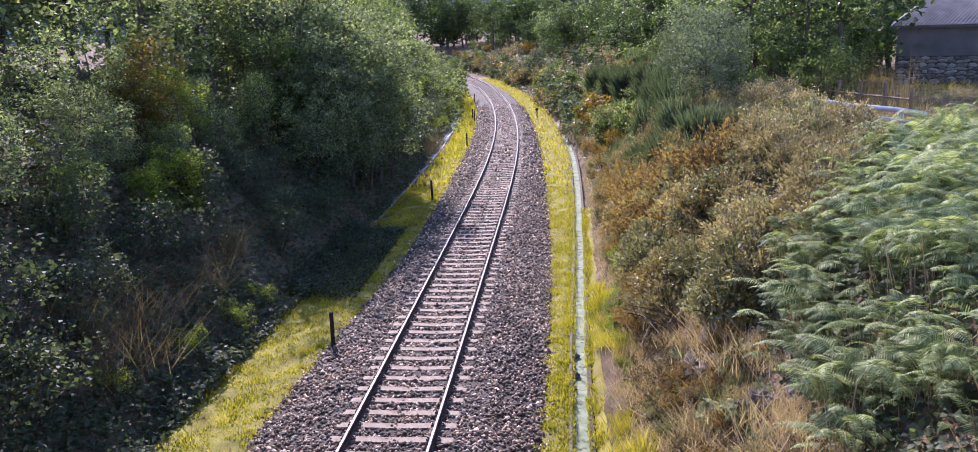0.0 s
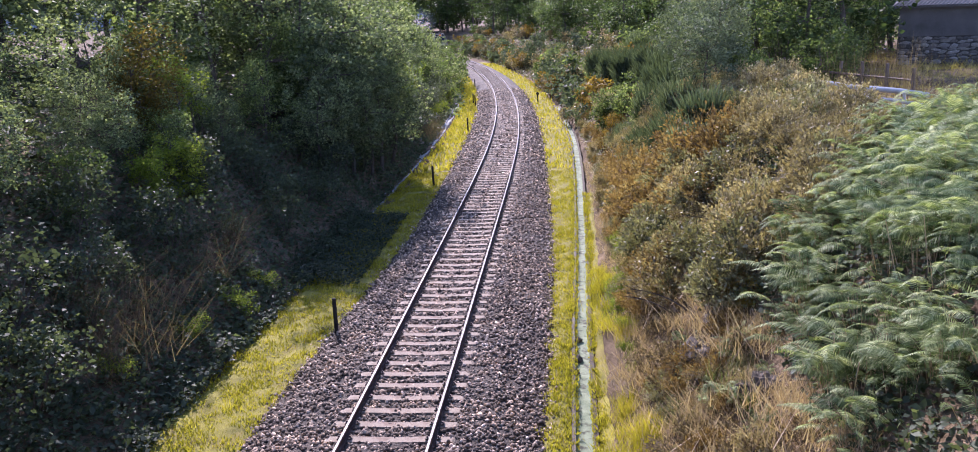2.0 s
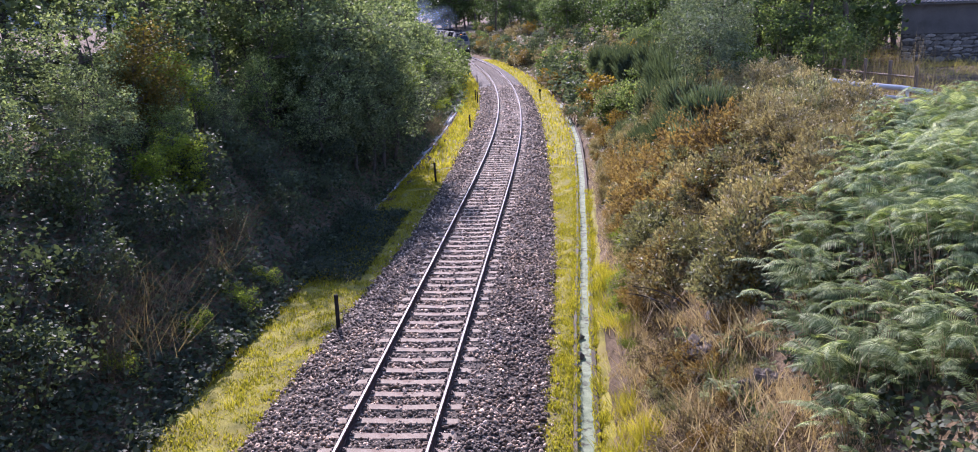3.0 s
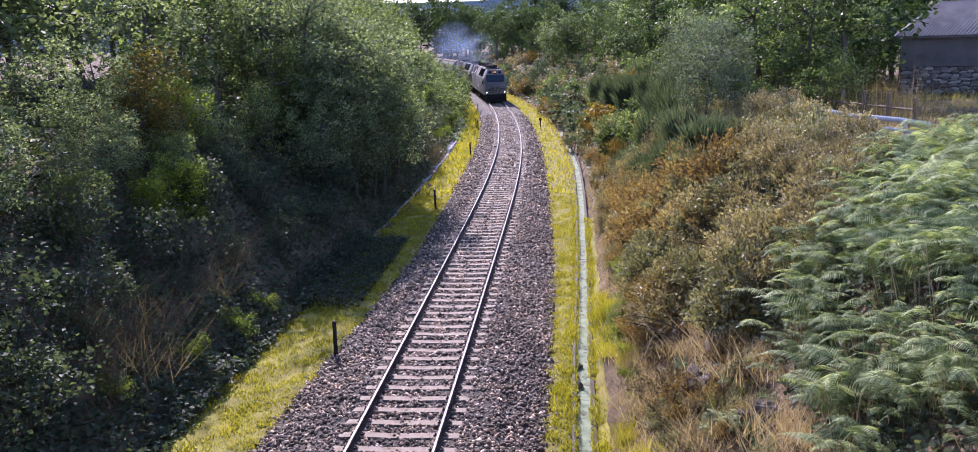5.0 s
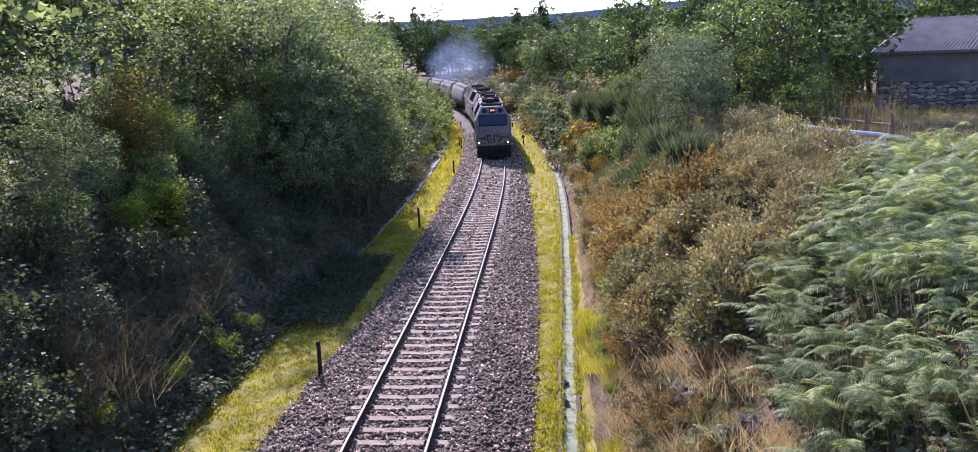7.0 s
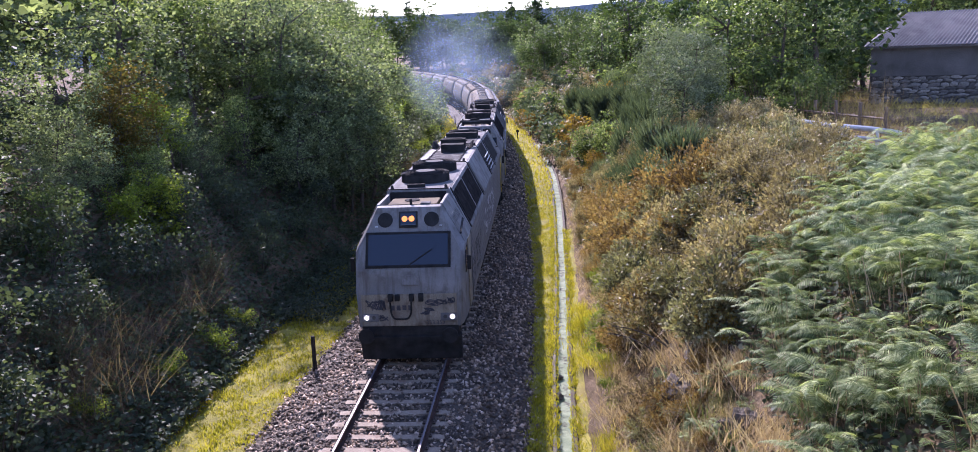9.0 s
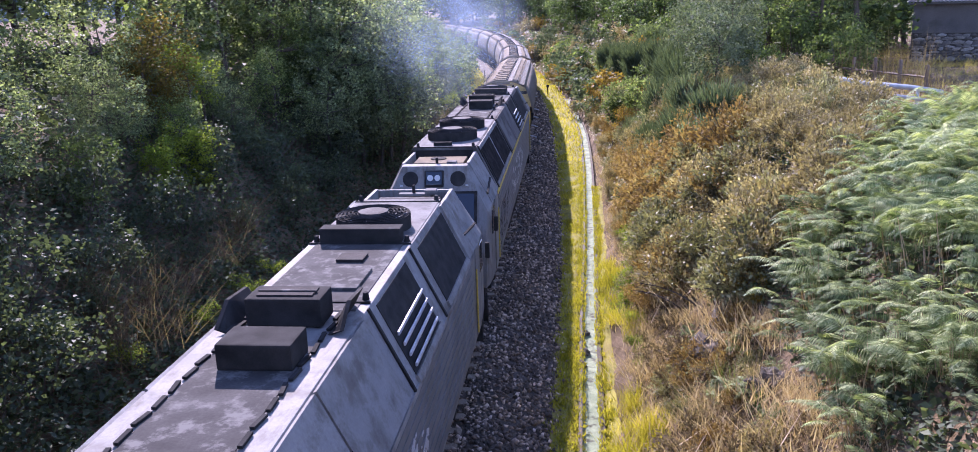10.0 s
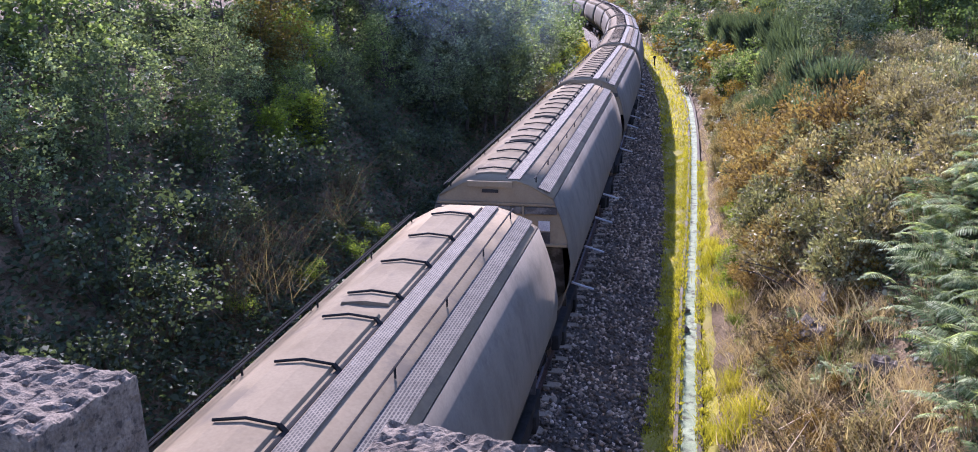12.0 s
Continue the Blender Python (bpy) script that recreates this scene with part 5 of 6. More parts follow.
def verge_grass(n, s0, s1, height, width, seed):
    rng = np.random.default_rng(seed)
    s = rng.uniform(s0, s1, n)
    side = rng.integers(0, 4, n)
    side = np.where(side == 3, 0, side)
    lo = np.where(side == 0, grass_strip_edge(s) - 0.3, np.where(side == 1, ballast_r(s) - 0.15, ditch_u(s) + 0.13))
    hi = np.where(side == 0, -ballast_l(s) + 0.15, np.where(side == 1, ditch_u(s) - 0.12, ditch_u(s) + 1.0))
    u = lo + (hi - lo) * rng.uniform(0, 1, n)
    keep = ~((side == 2) & (s > 24))
    s, u = s[keep], u[keep]
    th = np.interp(s, SS, TH)
    x, y = np.interp(s, SS, TX) + u * np.cos(th), np.interp(s, SS, TY) + u * np.sin(th)
    clump = np.array([noise.noise((a * 1.6, b * 1.6, 0)) + 0.6 * noise.noise((a * 5, b * 5, 2)) for a, b in zip(x, y)])
    k2 = clump > -0.3 - 0.3 * rng.random(len(x))
    x, y, clump = x[k2], y[k2], clump[k2]
    q = blades(rng, x, y, np.full(len(x), -0.54), height * (0.75 + 0.8 * np.clip(clump, -0.3, 1)), width, 1.0)
    tagged(link_mesh("verge_grass_blades", quads_mesh("verge_grass_blades", q), LEAF_GRASS), "short yellow-green grass and moss on the verges", "grass", kind="stuff")


verge_grass(84000, -2, 30, 0.095, 0.015, 9)
verge_grass(16000, 30, 125, 0.24, 0.045, 10)


def dead_branch(s, u, length, lean, seed):
    """A bare dark stem arching up out of the bank, with a few side twigs."""
    rng = random.Random(seed)
    bm = bmesh.new()
    p, d = Vector((0, 0, -0.1)), Vector((math.cos(lean), math.sin(lean), 1.5)).normalized()
    pts = [p.copy()]
    n = 7
    for i in range(n):
        d = (d + Vector((math.cos(lean) * 0.14, math.sin(lean) * 0.14, -0.12)) + Vector((rng.uniform(-0.08, 0.08), rng.uniform(-0.08, 0.08), 0))).normalized()
        q = p + d * length / n
        rod(bm, p, q, 0.018 * (1 - i / n) + 0.005, 5, 0.018 * (1 - (i + 1) / n) + 0.005)
        if i > 1:
            e = (d + Vector((rng.uniform(-1, 1), rng.uniform(-1, 1), 0.3))).normalized()
            rod(bm, q, q + e * length * 0.16, 0.007, 4, 0.003)
        p = q
    bmesh.ops.remove_doubles(bm, verts=bm.verts, dist=0.012)
    ob = part("dead_branch", bm, BARK)
    tagged(ob, "bare dark dead stem arching out of the bank", "branch", "dead stems on the bank")
    o = on(s, u)
    ob.matrix_world = pose(o.x, o.y, ground_at(s, u))


for i, (s, u, l, a) in enumerate(((3.0, 6.3, 1.9, 2.6), (4.2, 6.0, 1.7, 2.9), (6.0, 6.4, 1.8, 2.4), (1.0, 5.6, 1.3, -0.6), (0.2, 5.9, 1.5, -0.4), (8.5, 6.6, 1.5, 2.8), (5.2, 7.6, 1.7, 2.5), (8.0, 8.4, 1.6, 0.4), (10.5, 8.9, 1.6, 0.2), (7.0, 8.7, 1.4, 0.7), (2.2, 6.9, 1.2, 3.0))):
    dead_branch(s, u, l, a, 300 + i)

for i, (s, u, r) in enumerate(((4.6, 3.66, 0.10), (5.3, 3.72, 0.13), (5.9, 3.66, 0.10), (6.5, 3.75, 0.12), (5.6, 3.55, 0.09))):
    ditch_stone = bank_rock(s, u, r, 40 + i)


# ---- the train: local x to the right, y from the nose backwards, z over the rail heads ----
LOCO_L = 21.35


def loft(name, rings, closed_ends=True):
    """Skin over rings of equal length (lists of points)."""
    n = len(rings[0])
    verts = [p for r in rings for p in r]
    faces = []
    for i in range(len(rings) - 1):
        for j in range(n):
            k = (j + 1) % n
            faces.append((i * n + j, i * n + k, (i + 1) * n + k, (i + 1) * n + j))
    if closed_ends:
        faces += [tuple(range(n))[::-1], tuple(len(verts) - n + j for j in range(n))]
    return faces_mesh(name, verts, faces)


def solid(name, rings, mat, parent, label="", bevel=0.0):
    me = loft(name, rings)
    bm = bmesh.new()
    bm.from_mesh(me)
    bpy.data.meshes.remove(me)
    bmesh.ops.recalc_face_normals(bm, faces=bm.faces)
    if bevel:
        es = [e for e in bm.edges if len(e.link_faces) == 2 and e.calc_face_angle(0) > 0.5]
        bmesh.ops.bevel(bm, geom=es, offset=bevel, segments=2, affect="EDGES", profile=0.7)
    return part(name, bm, mat, parent, label)


def wheelset(parent, y, r=0.46):
    bm = bmesh.new()
    rod(bm, (-1.1, y, r), (1.1, y, r), 0.08, 10)
    for x in (-0.86, 0.86):
        rod(bm, (x - 0.065, y, r), (x + 0.065, y, r), r, 24)
        rod(bm, (x - math.copysign(0.085, x), y, r), (x - math.copysign(0.06, x), y, r), r + 0.028, 24)
    return part("wheelset", bm, RUST, parent)


def bogie(parent, y, axles, r=0.46):
    b = part("bogie_frame", boxed(0, y, 0.62, 2.2, axles[-1] - axles[0] + 1.1, 0.22, 0.03), SOOT, parent)
    for x in (-1.12, 1.12):
        part("side_frame", boxed(x, y, 0.6, 0.16, axles[-1] - axles[0] + 1.3, 0.34, 0.04), SOOT, b)
        for a in axles:
            part("axle_box", boxed(x * 1.06, y + a, 0.48, 0.14, 0.32, 0.32, 0.04), SOOT, b)
    for a in axles:
        wheelset(b, y + a, r)
    return b


def section(y, hw, waist, top_hw, top, low=0.95, low_hw=None):
    low_hw = hw if low_hw is None else low_hw
    return [(-low_hw, y, low), (low_hw, y, low), (hw, y, waist), (top_hw, y, top), (-top_hw, y, top), (-hw, y, waist)]


def cab_end(loco, flip, lit):
    """The sloped cab front, its windscreen, lamps and the sunk air-conditioning well behind the brow."""
    Y = (lambda y: LOCO_L - y) if flip else (lambda y: y)
    SG = -1 if flip else 1

    # shell from apron to brow, then a low floor under the well
    cab = solid("cab", [
        [(-1.30, Y(0.0), 0.95), (1.30, Y(0.0), 0.95), (1.34, Y(0.0), 1.9), (1.33, Y(0.12), 2.40), (-1.33, Y(0.12), 2.40), (-1.34, Y(0.0), 1.9)],
        [(-1.36, Y(0.25), 0.95), (1.36, Y(0.25), 0.95), (1.37, Y(0.25), 2.3), (1.33, Y(0.36), 2.90), (-1.33, Y(0.36), 2.90), (-1.37, Y(0.25), 2.3)],
        [(-1.38, Y(0.55), 0.95), (1.38, Y(0.55), 0.95), (1.39, Y(0.5), 2.8), (1.06, Y(0.58), 3.38), (-1.06, Y(0.58), 3.38), (-1.39, Y(0.5), 2.8)],
        [(-1.40, Y(0.85), 0.95), (1.40, Y(0.85), 0.95), (1.41, Y(0.75), 2.88), (0.82, Y(0.80), 3.90), (-0.82, Y(0.80), 3.90), (-1.41, Y(0.75), 2.88)],
        [(-1.40, Y(0.98), 0.95), (1.40, Y(0.98), 0.95), (1.42, Y(0.95), 2.9), (0.84, Y(0.98), 3.93), (-0.84, Y(0.98), 3.93), (-1.42, Y(0.95), 2.9)],
    ], GREY_PAINT, loco, "weathered silver-grey cab shell", 0.025)
    solid("cab_floor_block", [section(Y(0.98), 1.40, 2.9, 1.34, 3.06), section(Y(2.62), 1.42, 2.9, 1.34, 3.06)], GREY_PAINT, loco)
    for x in (-1, 1):
        me_r = []
        for y in (0.98, 2.60):
            me_r.append([(x * 1.425, Y(y), 2.89), (x * 0.86, Y(y), 3.95), (x * 0.79, Y(y), 3.95), (x * 0.79, Y(y), 3.1), (x * 1.36, Y(y), 2.89)])
        solid("roof_side_panel", me_r, GREY_PAINT, loco, "sloping grey roof flank", 0.012)
    part("well_floor", boxed(0, Y(1.80), 3.20, 1.57, 1.6, 0.06), SOOT, loco, "sunken sooty roof well")
    part("well_wall", boxed(0, Y(2.57), 3.6, 1.57, 0.06, 0.80), SOOT, loco)
    unit = part("air_conditioner", boxed(0.0, Y(1.86), 3.64, 1.30, 0.92, 0.46, 0.02), SOOT_PANEL if flip else WAGON_PAINT, loco, "flat dusty tan roof unit")
    part("fan_grille", rodded((-0.08, Y(1.98), 3.85), (-0.08, Y(1.98), 3.89), 0.21, 20), SOOT, unit)
    ledge = part("ledge_plate", boxed(0.06, Y(1.10), 3.86, 0.72, 0.2, 0.05, 0.01), ROOF_GREY, loco)
    part("horn", rodded((0.02, Y(1.10), 3.85), (0.02, Y(1.10), 4.06), 0.035, 10), SOOT, ledge)
    part("bracket_box", boxed(0.40, Y(1.12), 3.92, 0.24, 0.24, 0.10, 0.015), ROOF_GREY, ledge)
    # brow: lamp cluster and two round grilles, on the slope between (0.62, 3.52) and (0.80, 3.98)
    def brow(x, t, off):
        return Vector((x, Y(0.58 + 0.22 * t) - SG * 0.92 * off, 3.38 + 0.52 * t + 0.39 * off))

    ax = brow(0, 0.5, 1) - brow(0, 0.5, 0)
    tilt = math.degrees(math.atan2(0.22, 0.52)) * (1 if not flip else -1)
    frame_ = part("lamp_housing", boxed(*brow(0, 0.42, 0.02), 0.48, 0.06, 0.42, 0.02, (-tilt, 0, 0)), SOOT, loco)
    part("lamp_glass", boxed(*brow(0, 0.44, 0.045), 0.40, 0.03, 0.33, 0.02, (-tilt, 0, 0)), GLASS, frame_)
    for x in (-0.09, 0.09):
        c = brow(x, 0.44, 0.055)
        part("headlight", rodded(c, c + ax * 0.02, 0.075, 16), LAMP_WARM if lit else GALV, frame_, "round warm headlight")
    for x in (-0.60, 0.60):
        c = brow(x, 0.42, -0.02)
        part("round_grille", rodded(c, c + ax * 0.035, 0.195, 24), SOOT, loco, "round dark grille")
        d = brow(x * 1.38, 0.12, 0.012)
        part("small_lamp", boxed(*d, 0.07, 0.03, 0.035, 0.008), GRAFFITI_PALE, loco)

    # windscreen on the slope between (0.12, 2.40) and (0.55, 3.35)
    def screen(x, t, off=0.0):
        return (x, Y(0.14 + 0.42 * t) - SG * 0.91 * off, 2.44 + 0.88 * t + 0.42 * off)

    for nm, mat, e, o in (("windscreen_frame", SOOT, 1.09, 0.030), ("windscreen", GLASS, 1.02, 0.045)):
        t0, t1 = (0.02, 0.98) if nm == "windscreen_frame" else (0.09, 0.91)
        me = faces_mesh(nm, [screen(-e, t0, o), screen(e, t0, o), screen(e, t1, o), screen(-e, t1, o), screen(-e, t0, -0.2), screen(e, t0, -0.2), screen(e, t1, -0.2), screen(-e, t1, -0.2)],
                        [(0, 1, 2, 3), (0, 4, 5, 1), (1, 5, 6, 2), (2, 6, 7, 3), (3, 7, 4, 0), (4, 7, 6, 5)])
        link_mesh(nm, me, mat, loco, "tinted windscreen" if nm == "windscreen" else "")
    w = bmesh.new()
    rod(w, screen(0.05, 0.1, 0.07), screen(0.62, 0.5, 0.07), 0.012, 6)
    part("wiper", w, SOOT, loco)
    # nose: hatch, marker lights, hoses, apron
    part("nose_hatch", boxed(0.06, Y(0.028), 2.16, 0.46, 0.04, 0.24, 0.01, (-13 * SG, 0, 0)), GREY_PAINT, loco)
    part("nose_panel", boxed(0.0, Y(-0.012), 1.40, 2.44, 0.03, 0.84, 0.01), CREAM if lit else GREY_PAINT, loco, "dirty lower nose panel with scrawls")
    for x in (-1.1, 1.1):
        inner = x * 0.83
        c = part("marker_housing", boxed((x + inner) / 2, Y(-0.03), 1.21, 0.42, 0.05, 0.20, 0.015), DARK_GREY, loco)
        part("marker_light", rodded((x, Y(-0.04), 1.22), (x, Y(-0.075), 1.22), 0.055, 14), LAMP_WHITE if lit else GALV, c)
        part("marker_light", rodded((inner, Y(-0.04), 1.22), (inner, Y(-0.065), 1.22), 0.05, 14), SOOT_PANEL, c, "unlit marker lamp")
    # coupling valves and one long hose hanging in a loop between two of them
    for x, l_ in ((-0.46, 0.10), (-0.28, 0.06), (0.08, 0.10), (0.32, 0.13)):
        part("brake_valve", boxed(x, Y(-0.07), 1.74, 0.12, 0.12, 0.12 + l_ * 0.6, 0.02), SOOT, loco)
    h = bmesh.new()
    prev = None
    for i in range(25):
        a = math.pi * i / 24
        q = Vector((-0.19 - 0.27 * math.copysign(abs(math.cos(a)) ** 0.45, math.cos(a)), Y(-0.13 - 0.03 * math.sin(a)), 1.72 - 0.52 * math.sin(a) ** 0.6))
        if prev is not None:
            rod(h, prev, q, 0.024, 7)
        prev = q
    part("brake_hose", h, SOOT, loco, "black hose hanging in a loop")
    # scrawls: looping strokes of ink over the lower panel
    rr = random.Random(6 if lit else 7)
    scr = bmesh.new()
    for cx, cz, n_, sx, sz in ((-1.0, 1.55, 3, 0.15, 0.13), (-0.8, 1.53, 3, 0.15, 0.12), (-0.66, 1.56, 3, 0.13, 0.15), (0.62, 1.58, 3, 0.17, 0.07), (0.85, 1.60, 3, 0.16, 0.09), (1.06, 1.62, 2, 0.1, 0.10), (0.55, 1.38, 3, 0.14, 0.06), (-0.7, 1.20, 3, 0.15, 0.06), (0.42, 1.32, 3, 0.12, 0.06)):
        for k in range(n_):
            p1, p2, w1, w2 = rr.uniform(0, 6.28), rr.uniform(0, 6.28), rr.choice((1, 2, 3)), rr.choice((1, 2, 3))
            ex, ez = rr.uniform(0.5, 1.0) * sx, rr.uniform(0.5, 1.0) * sz
            ox, oz = rr.uniform(-0.06, 0.06), rr.uniform(-0.03, 0.03)
            prev = None
            for i in range(19):
                a = 4.6 * i / 18
                q = Vector((cx + ox + ex * math.sin(w1 * a + p1), Y(-0.03), cz + oz + ez * math.sin(w2 * a + p2)))
                if prev is not None and (q - prev).length > 0.004:
                    rod(scr, prev, q, 0.012, 4)
                prev = q
    tagged(part("scrawl", scr, GRAFFITI, loco, "illegible looping dark scrawls"), kind="stuff")
    # the faded maker's mark: plain dark bars
    for i in range(4):
        part("mark_bar", boxed(-0.42 + i * 0.15, Y(-0.031), 1.46, 0.10, 0.008, 0.13, 0.003), GRAFFITI, loco, "plain dark mark")
    part("buffer_beam", boxed(0, Y(0.25), 0.86, 2.5, 0.5, 0.30, 0.03), SOOT, loco)
    for x in (-1.06, 1.06):
        bf = bmesh.new()
        rod(bf, (x, Y(0.05), 0.84), (x, Y(-0.36), 0.84), 0.09, 12)
        rod(bf, (x, Y(-0.36), 0.84), (x, Y(-0.42), 0.84), 0.2, 18)
        part("buffer", bf, SOOT, loco)
    part("snow_plough", boxed(0, Y(0.12), 0.40, 2.6, 0.25, 0.66, 0.03, (12 * SG, 0, 0)), SOOT, loco, "black rail guard")
    # cab doors and side windows, mirrors
    for x in (-1, 1):
        part("cab_door", boxed(x * 1.425, Y(1.75), 1.95, 0.03, 0.62, 1.9, 0.01), CREAM if lit else GREY_PAINT, loco)
        part("side_window", boxed(x * 1.40, Y(1.05), 2.45, 0.06, 0.55, 0.62, 0.02), GLASS, loco)
        part("mirror", boxed(x * 1.52, Y(0.62), 2.45, 0.10, 0.10, 0.36, 0.02), SOOT, loco)
        part("handrail", rodded((x * 1.46, Y(2.15), 1.1), (x * 1.46, Y(2.15), 2.5), 0.018, 6), DARK_GREY if lit else YELLOW, loco)
        sl = bmesh.new()
        a, b = Vector((x * 1.30, Y(0.95), 3.16)), Vector((x * 1.24, Y(2.3), 3.27))
        rod(sl, a, b, 0.03, 6)
        part("gutter_strip", sl, SOOT, loco)


def roof_fan(loco, y, dia=1.42, x=0.0, z=4.05):
    fan = part("roof_fan", rodded((x, y, z - 0.02), (x, y, z + 0.26), dia / 2, 36), SOOT, loco, "large round radiator fan")
    part("fan_hub", rodded((x, y, z + 0.26), (x, y, z + 0.315), dia * 0.2, 24), SOOTY_PAINT, fan, "grey round hub plate")
    for k in range(5):
        r = dia / 2 * (0.55 + 0.1 * k)
        n = 40
        bm = bmesh.new()
        prev = None
        for i in range(n + 1):
            a = 2 * math.pi * i / n
            q = Vector((x + r * math.cos(a), y + r * math.sin(a), z + 0.30 - 0.03 * (k / 4) ** 2))
            if prev is not None:
                rod(bm, prev, q, 0.014, 4)
            prev = q
        part("guard_ring", bm, IRON, fan)
    bm = bmesh.new()
    for i in range(12):
        a = 2 * math.pi * i / 12
        rod(bm, (x + dia * 0.22 * math.cos(a), y + dia * 0.22 * math.sin(a), z + 0.3), (x + dia / 2 * math.cos(a), y + dia / 2 * math.sin(a), z + 0.26), 0.012, 4)
    part("spoke_guard", bm, IRON, fan)
    bm = bmesh.new()
    for i in range(12):
        a = 2 * math.pi * i / 12
        box(bm, x + dia * 0.36 * math.cos(a), y + dia * 0.36 * math.sin(a), z + 0.262, dia * 0.2, 0.06, 0.012, 0, (20, 0, math.degrees(a)))
    tagged(part("rotor", bm, GREY_PAINT, fan), kind="stuff")
    return fan


def make_loco(lit, number):
    loco = thing("diesel_locomotive", "weathered silver-grey diesel locomotive with lit headlights" if lit else "weathered silver-grey second diesel locomotive with scrawled sides", "locomotive", "locomotives of the freight train")
    cab_end(loco, False, lit)
    cab_end(loco, True, False)
    W, TZ = 1.42, 4.05
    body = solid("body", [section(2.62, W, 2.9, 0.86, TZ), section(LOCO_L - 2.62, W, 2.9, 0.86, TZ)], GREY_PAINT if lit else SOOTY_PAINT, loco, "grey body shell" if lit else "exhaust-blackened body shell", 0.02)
    part("underframe", boxed(0, LOCO_L / 2, 0.86, 2.7, LOCO_L - 1.2, 0.22), SOOT, loco)
    part("fuel_tank", boxed(0, LOCO_L / 2, 0.5, 2.5, 4.6, 0.6, 0.08), SOOT, loco)
    bogie(loco, 4.4, (-1.8, 0, 1.8), 0.5)
    bogie(loco, LOCO_L - 4.4, (-1.8, 0, 1.8), 0.5)
    # sooty roof sheets
    part("roof_sheet", boxed(0, 5.4, TZ + 0.006, 1.66, 5.4, 0.012), ROOF_GREY, body, "sooty grey roof sheet")
    part("roof_sheet", boxed(0, 9.9, TZ + 0.006, 1.1, 3.3, 0.012), SOOT_PANEL, body, "stained dark roof sheet")
    part("roof_sheet", boxed(0, 14.2, TZ + 0.006, 1.45, 3.0, 0.012), SOOT_PANEL, body, "scuffed dark roof sheet")
    part("roof_sheet", boxed(0, 17.4, TZ + 0.006, 1.66, 3.0, 0.012), ROOF_GREY, body)
    for y in (2.66, 8.2, 13.0, 15.75, LOCO_L - 2.66):
        part("roof_seam", boxed(0, y, TZ + 0.014, 1.70, 0.05, 0.03, 0.006), SOOT, body)
        for x in (-0.76, 0.76):
            lug = bmesh.new()
            bmesh.ops.create_cone(lug, segments=10, radius1=0.05, radius2=0.035, depth=0.1, cap_ends=True, matrix=Matrix.Translation((x, y + 0.12, TZ + 0.06)))
            part("lifting_lug", lug, SOOT, body)
    for x in (-0.58, 0.58):
        tr = bmesh.new()
        y = 8.4
        while y < 12.6:
            box(tr, x + 0.02 * math.sin(y * 9), y, TZ + 0.025, 0.05, 0.26, 0.03, 0, (0, 0, 8 * math.sin(y * 5)))
            y += 0.34
        tagged(part("cable_trunking", tr, SOOT, body), kind="stuff")
    part("front_ledge", boxed(-0.1, 2.95, TZ + 0.06, 0.5, 0.12, 0.10, 0.01), SOOT, body)
    roof_fan(loco, 4.2)
    roof_fan(loco, 6.35)
    roof_fan(loco, 16.75, 1.3)
    # exhaust boxes, silencer and rear ledge
    part("exhaust_box", boxed(0.1, 11.15, TZ + 0.16, 0.85, 0.55, 0.30, 0.03), SOOT, loco, "black exhaust housing")
    ex = part("exhaust_box", boxed(0.0, 12.35, TZ + 0.20, 0.95, 0.5, 0.36, 0.03), SOOT, loco, "black exhaust stack")
    part("outlet", boxed(0.0, 12.35, TZ + 0.39, 0.7, 0.3, 0.02), IRON, ex)
    for x in (-1, 1):
        me = [[(x * 0.60, y, TZ + 0.01), (x * 0.66, y, TZ + 0.01), (x * 0.80, y, TZ + hh), (x * 0.75, y, TZ + hh)] for y, hh in ((11.9, 0.06), (12.3, 0.30), (12.9, 0.26))]
        solid("deflector_plate", me, SOOT, loco, "black upright deflector plate")
    ex_grid = part("outlet_grid", boxed(0.0, 12.35, TZ + 0.405, 0.74, 0.05, 0.02), SOOT_PANEL, ex)
    part("rear_ledge", boxed(0, 15.9, TZ + 0.13, 1.35, 0.3, 0.26, 0.02), SOOT, loco)
    part("roof_hatch", boxed(0.1, 14.9, TZ + 0.035, 0.42, 0.36, 0.05, 0.01), IRON, loco)
    part("equipment_hatch", boxed(0.0, 13.9, TZ + 0.03, 1.1, 0.9, 0.05, 0.01), SOOT_PANEL, loco)
    # sloped flanks between waist (1.47, 3.05) and roof edge (0.92, 4.2)
    nx, nz = 0.899, 0.438

    def flank(x, t, off=0.0):
        return (x * (1.42 - 0.56 * t + nx * off), 2.9 + 1.15 * t + nz * off)

    def panel(nm, x, y0, y1, t0, t1, off, mat, label=""):
        a, b = flank(x, t0, off), flank(x, t1, off)
        c, d = flank(x, t1, -0.05), flank(x, t0, -0.05)
        return solid(nm, [[(a[0], y, a[1]), (b[0], y, b[1]), (c[0], y, c[1]), (d[0], y, d[1])] for y in (y0, y1)], mat, loco, label)

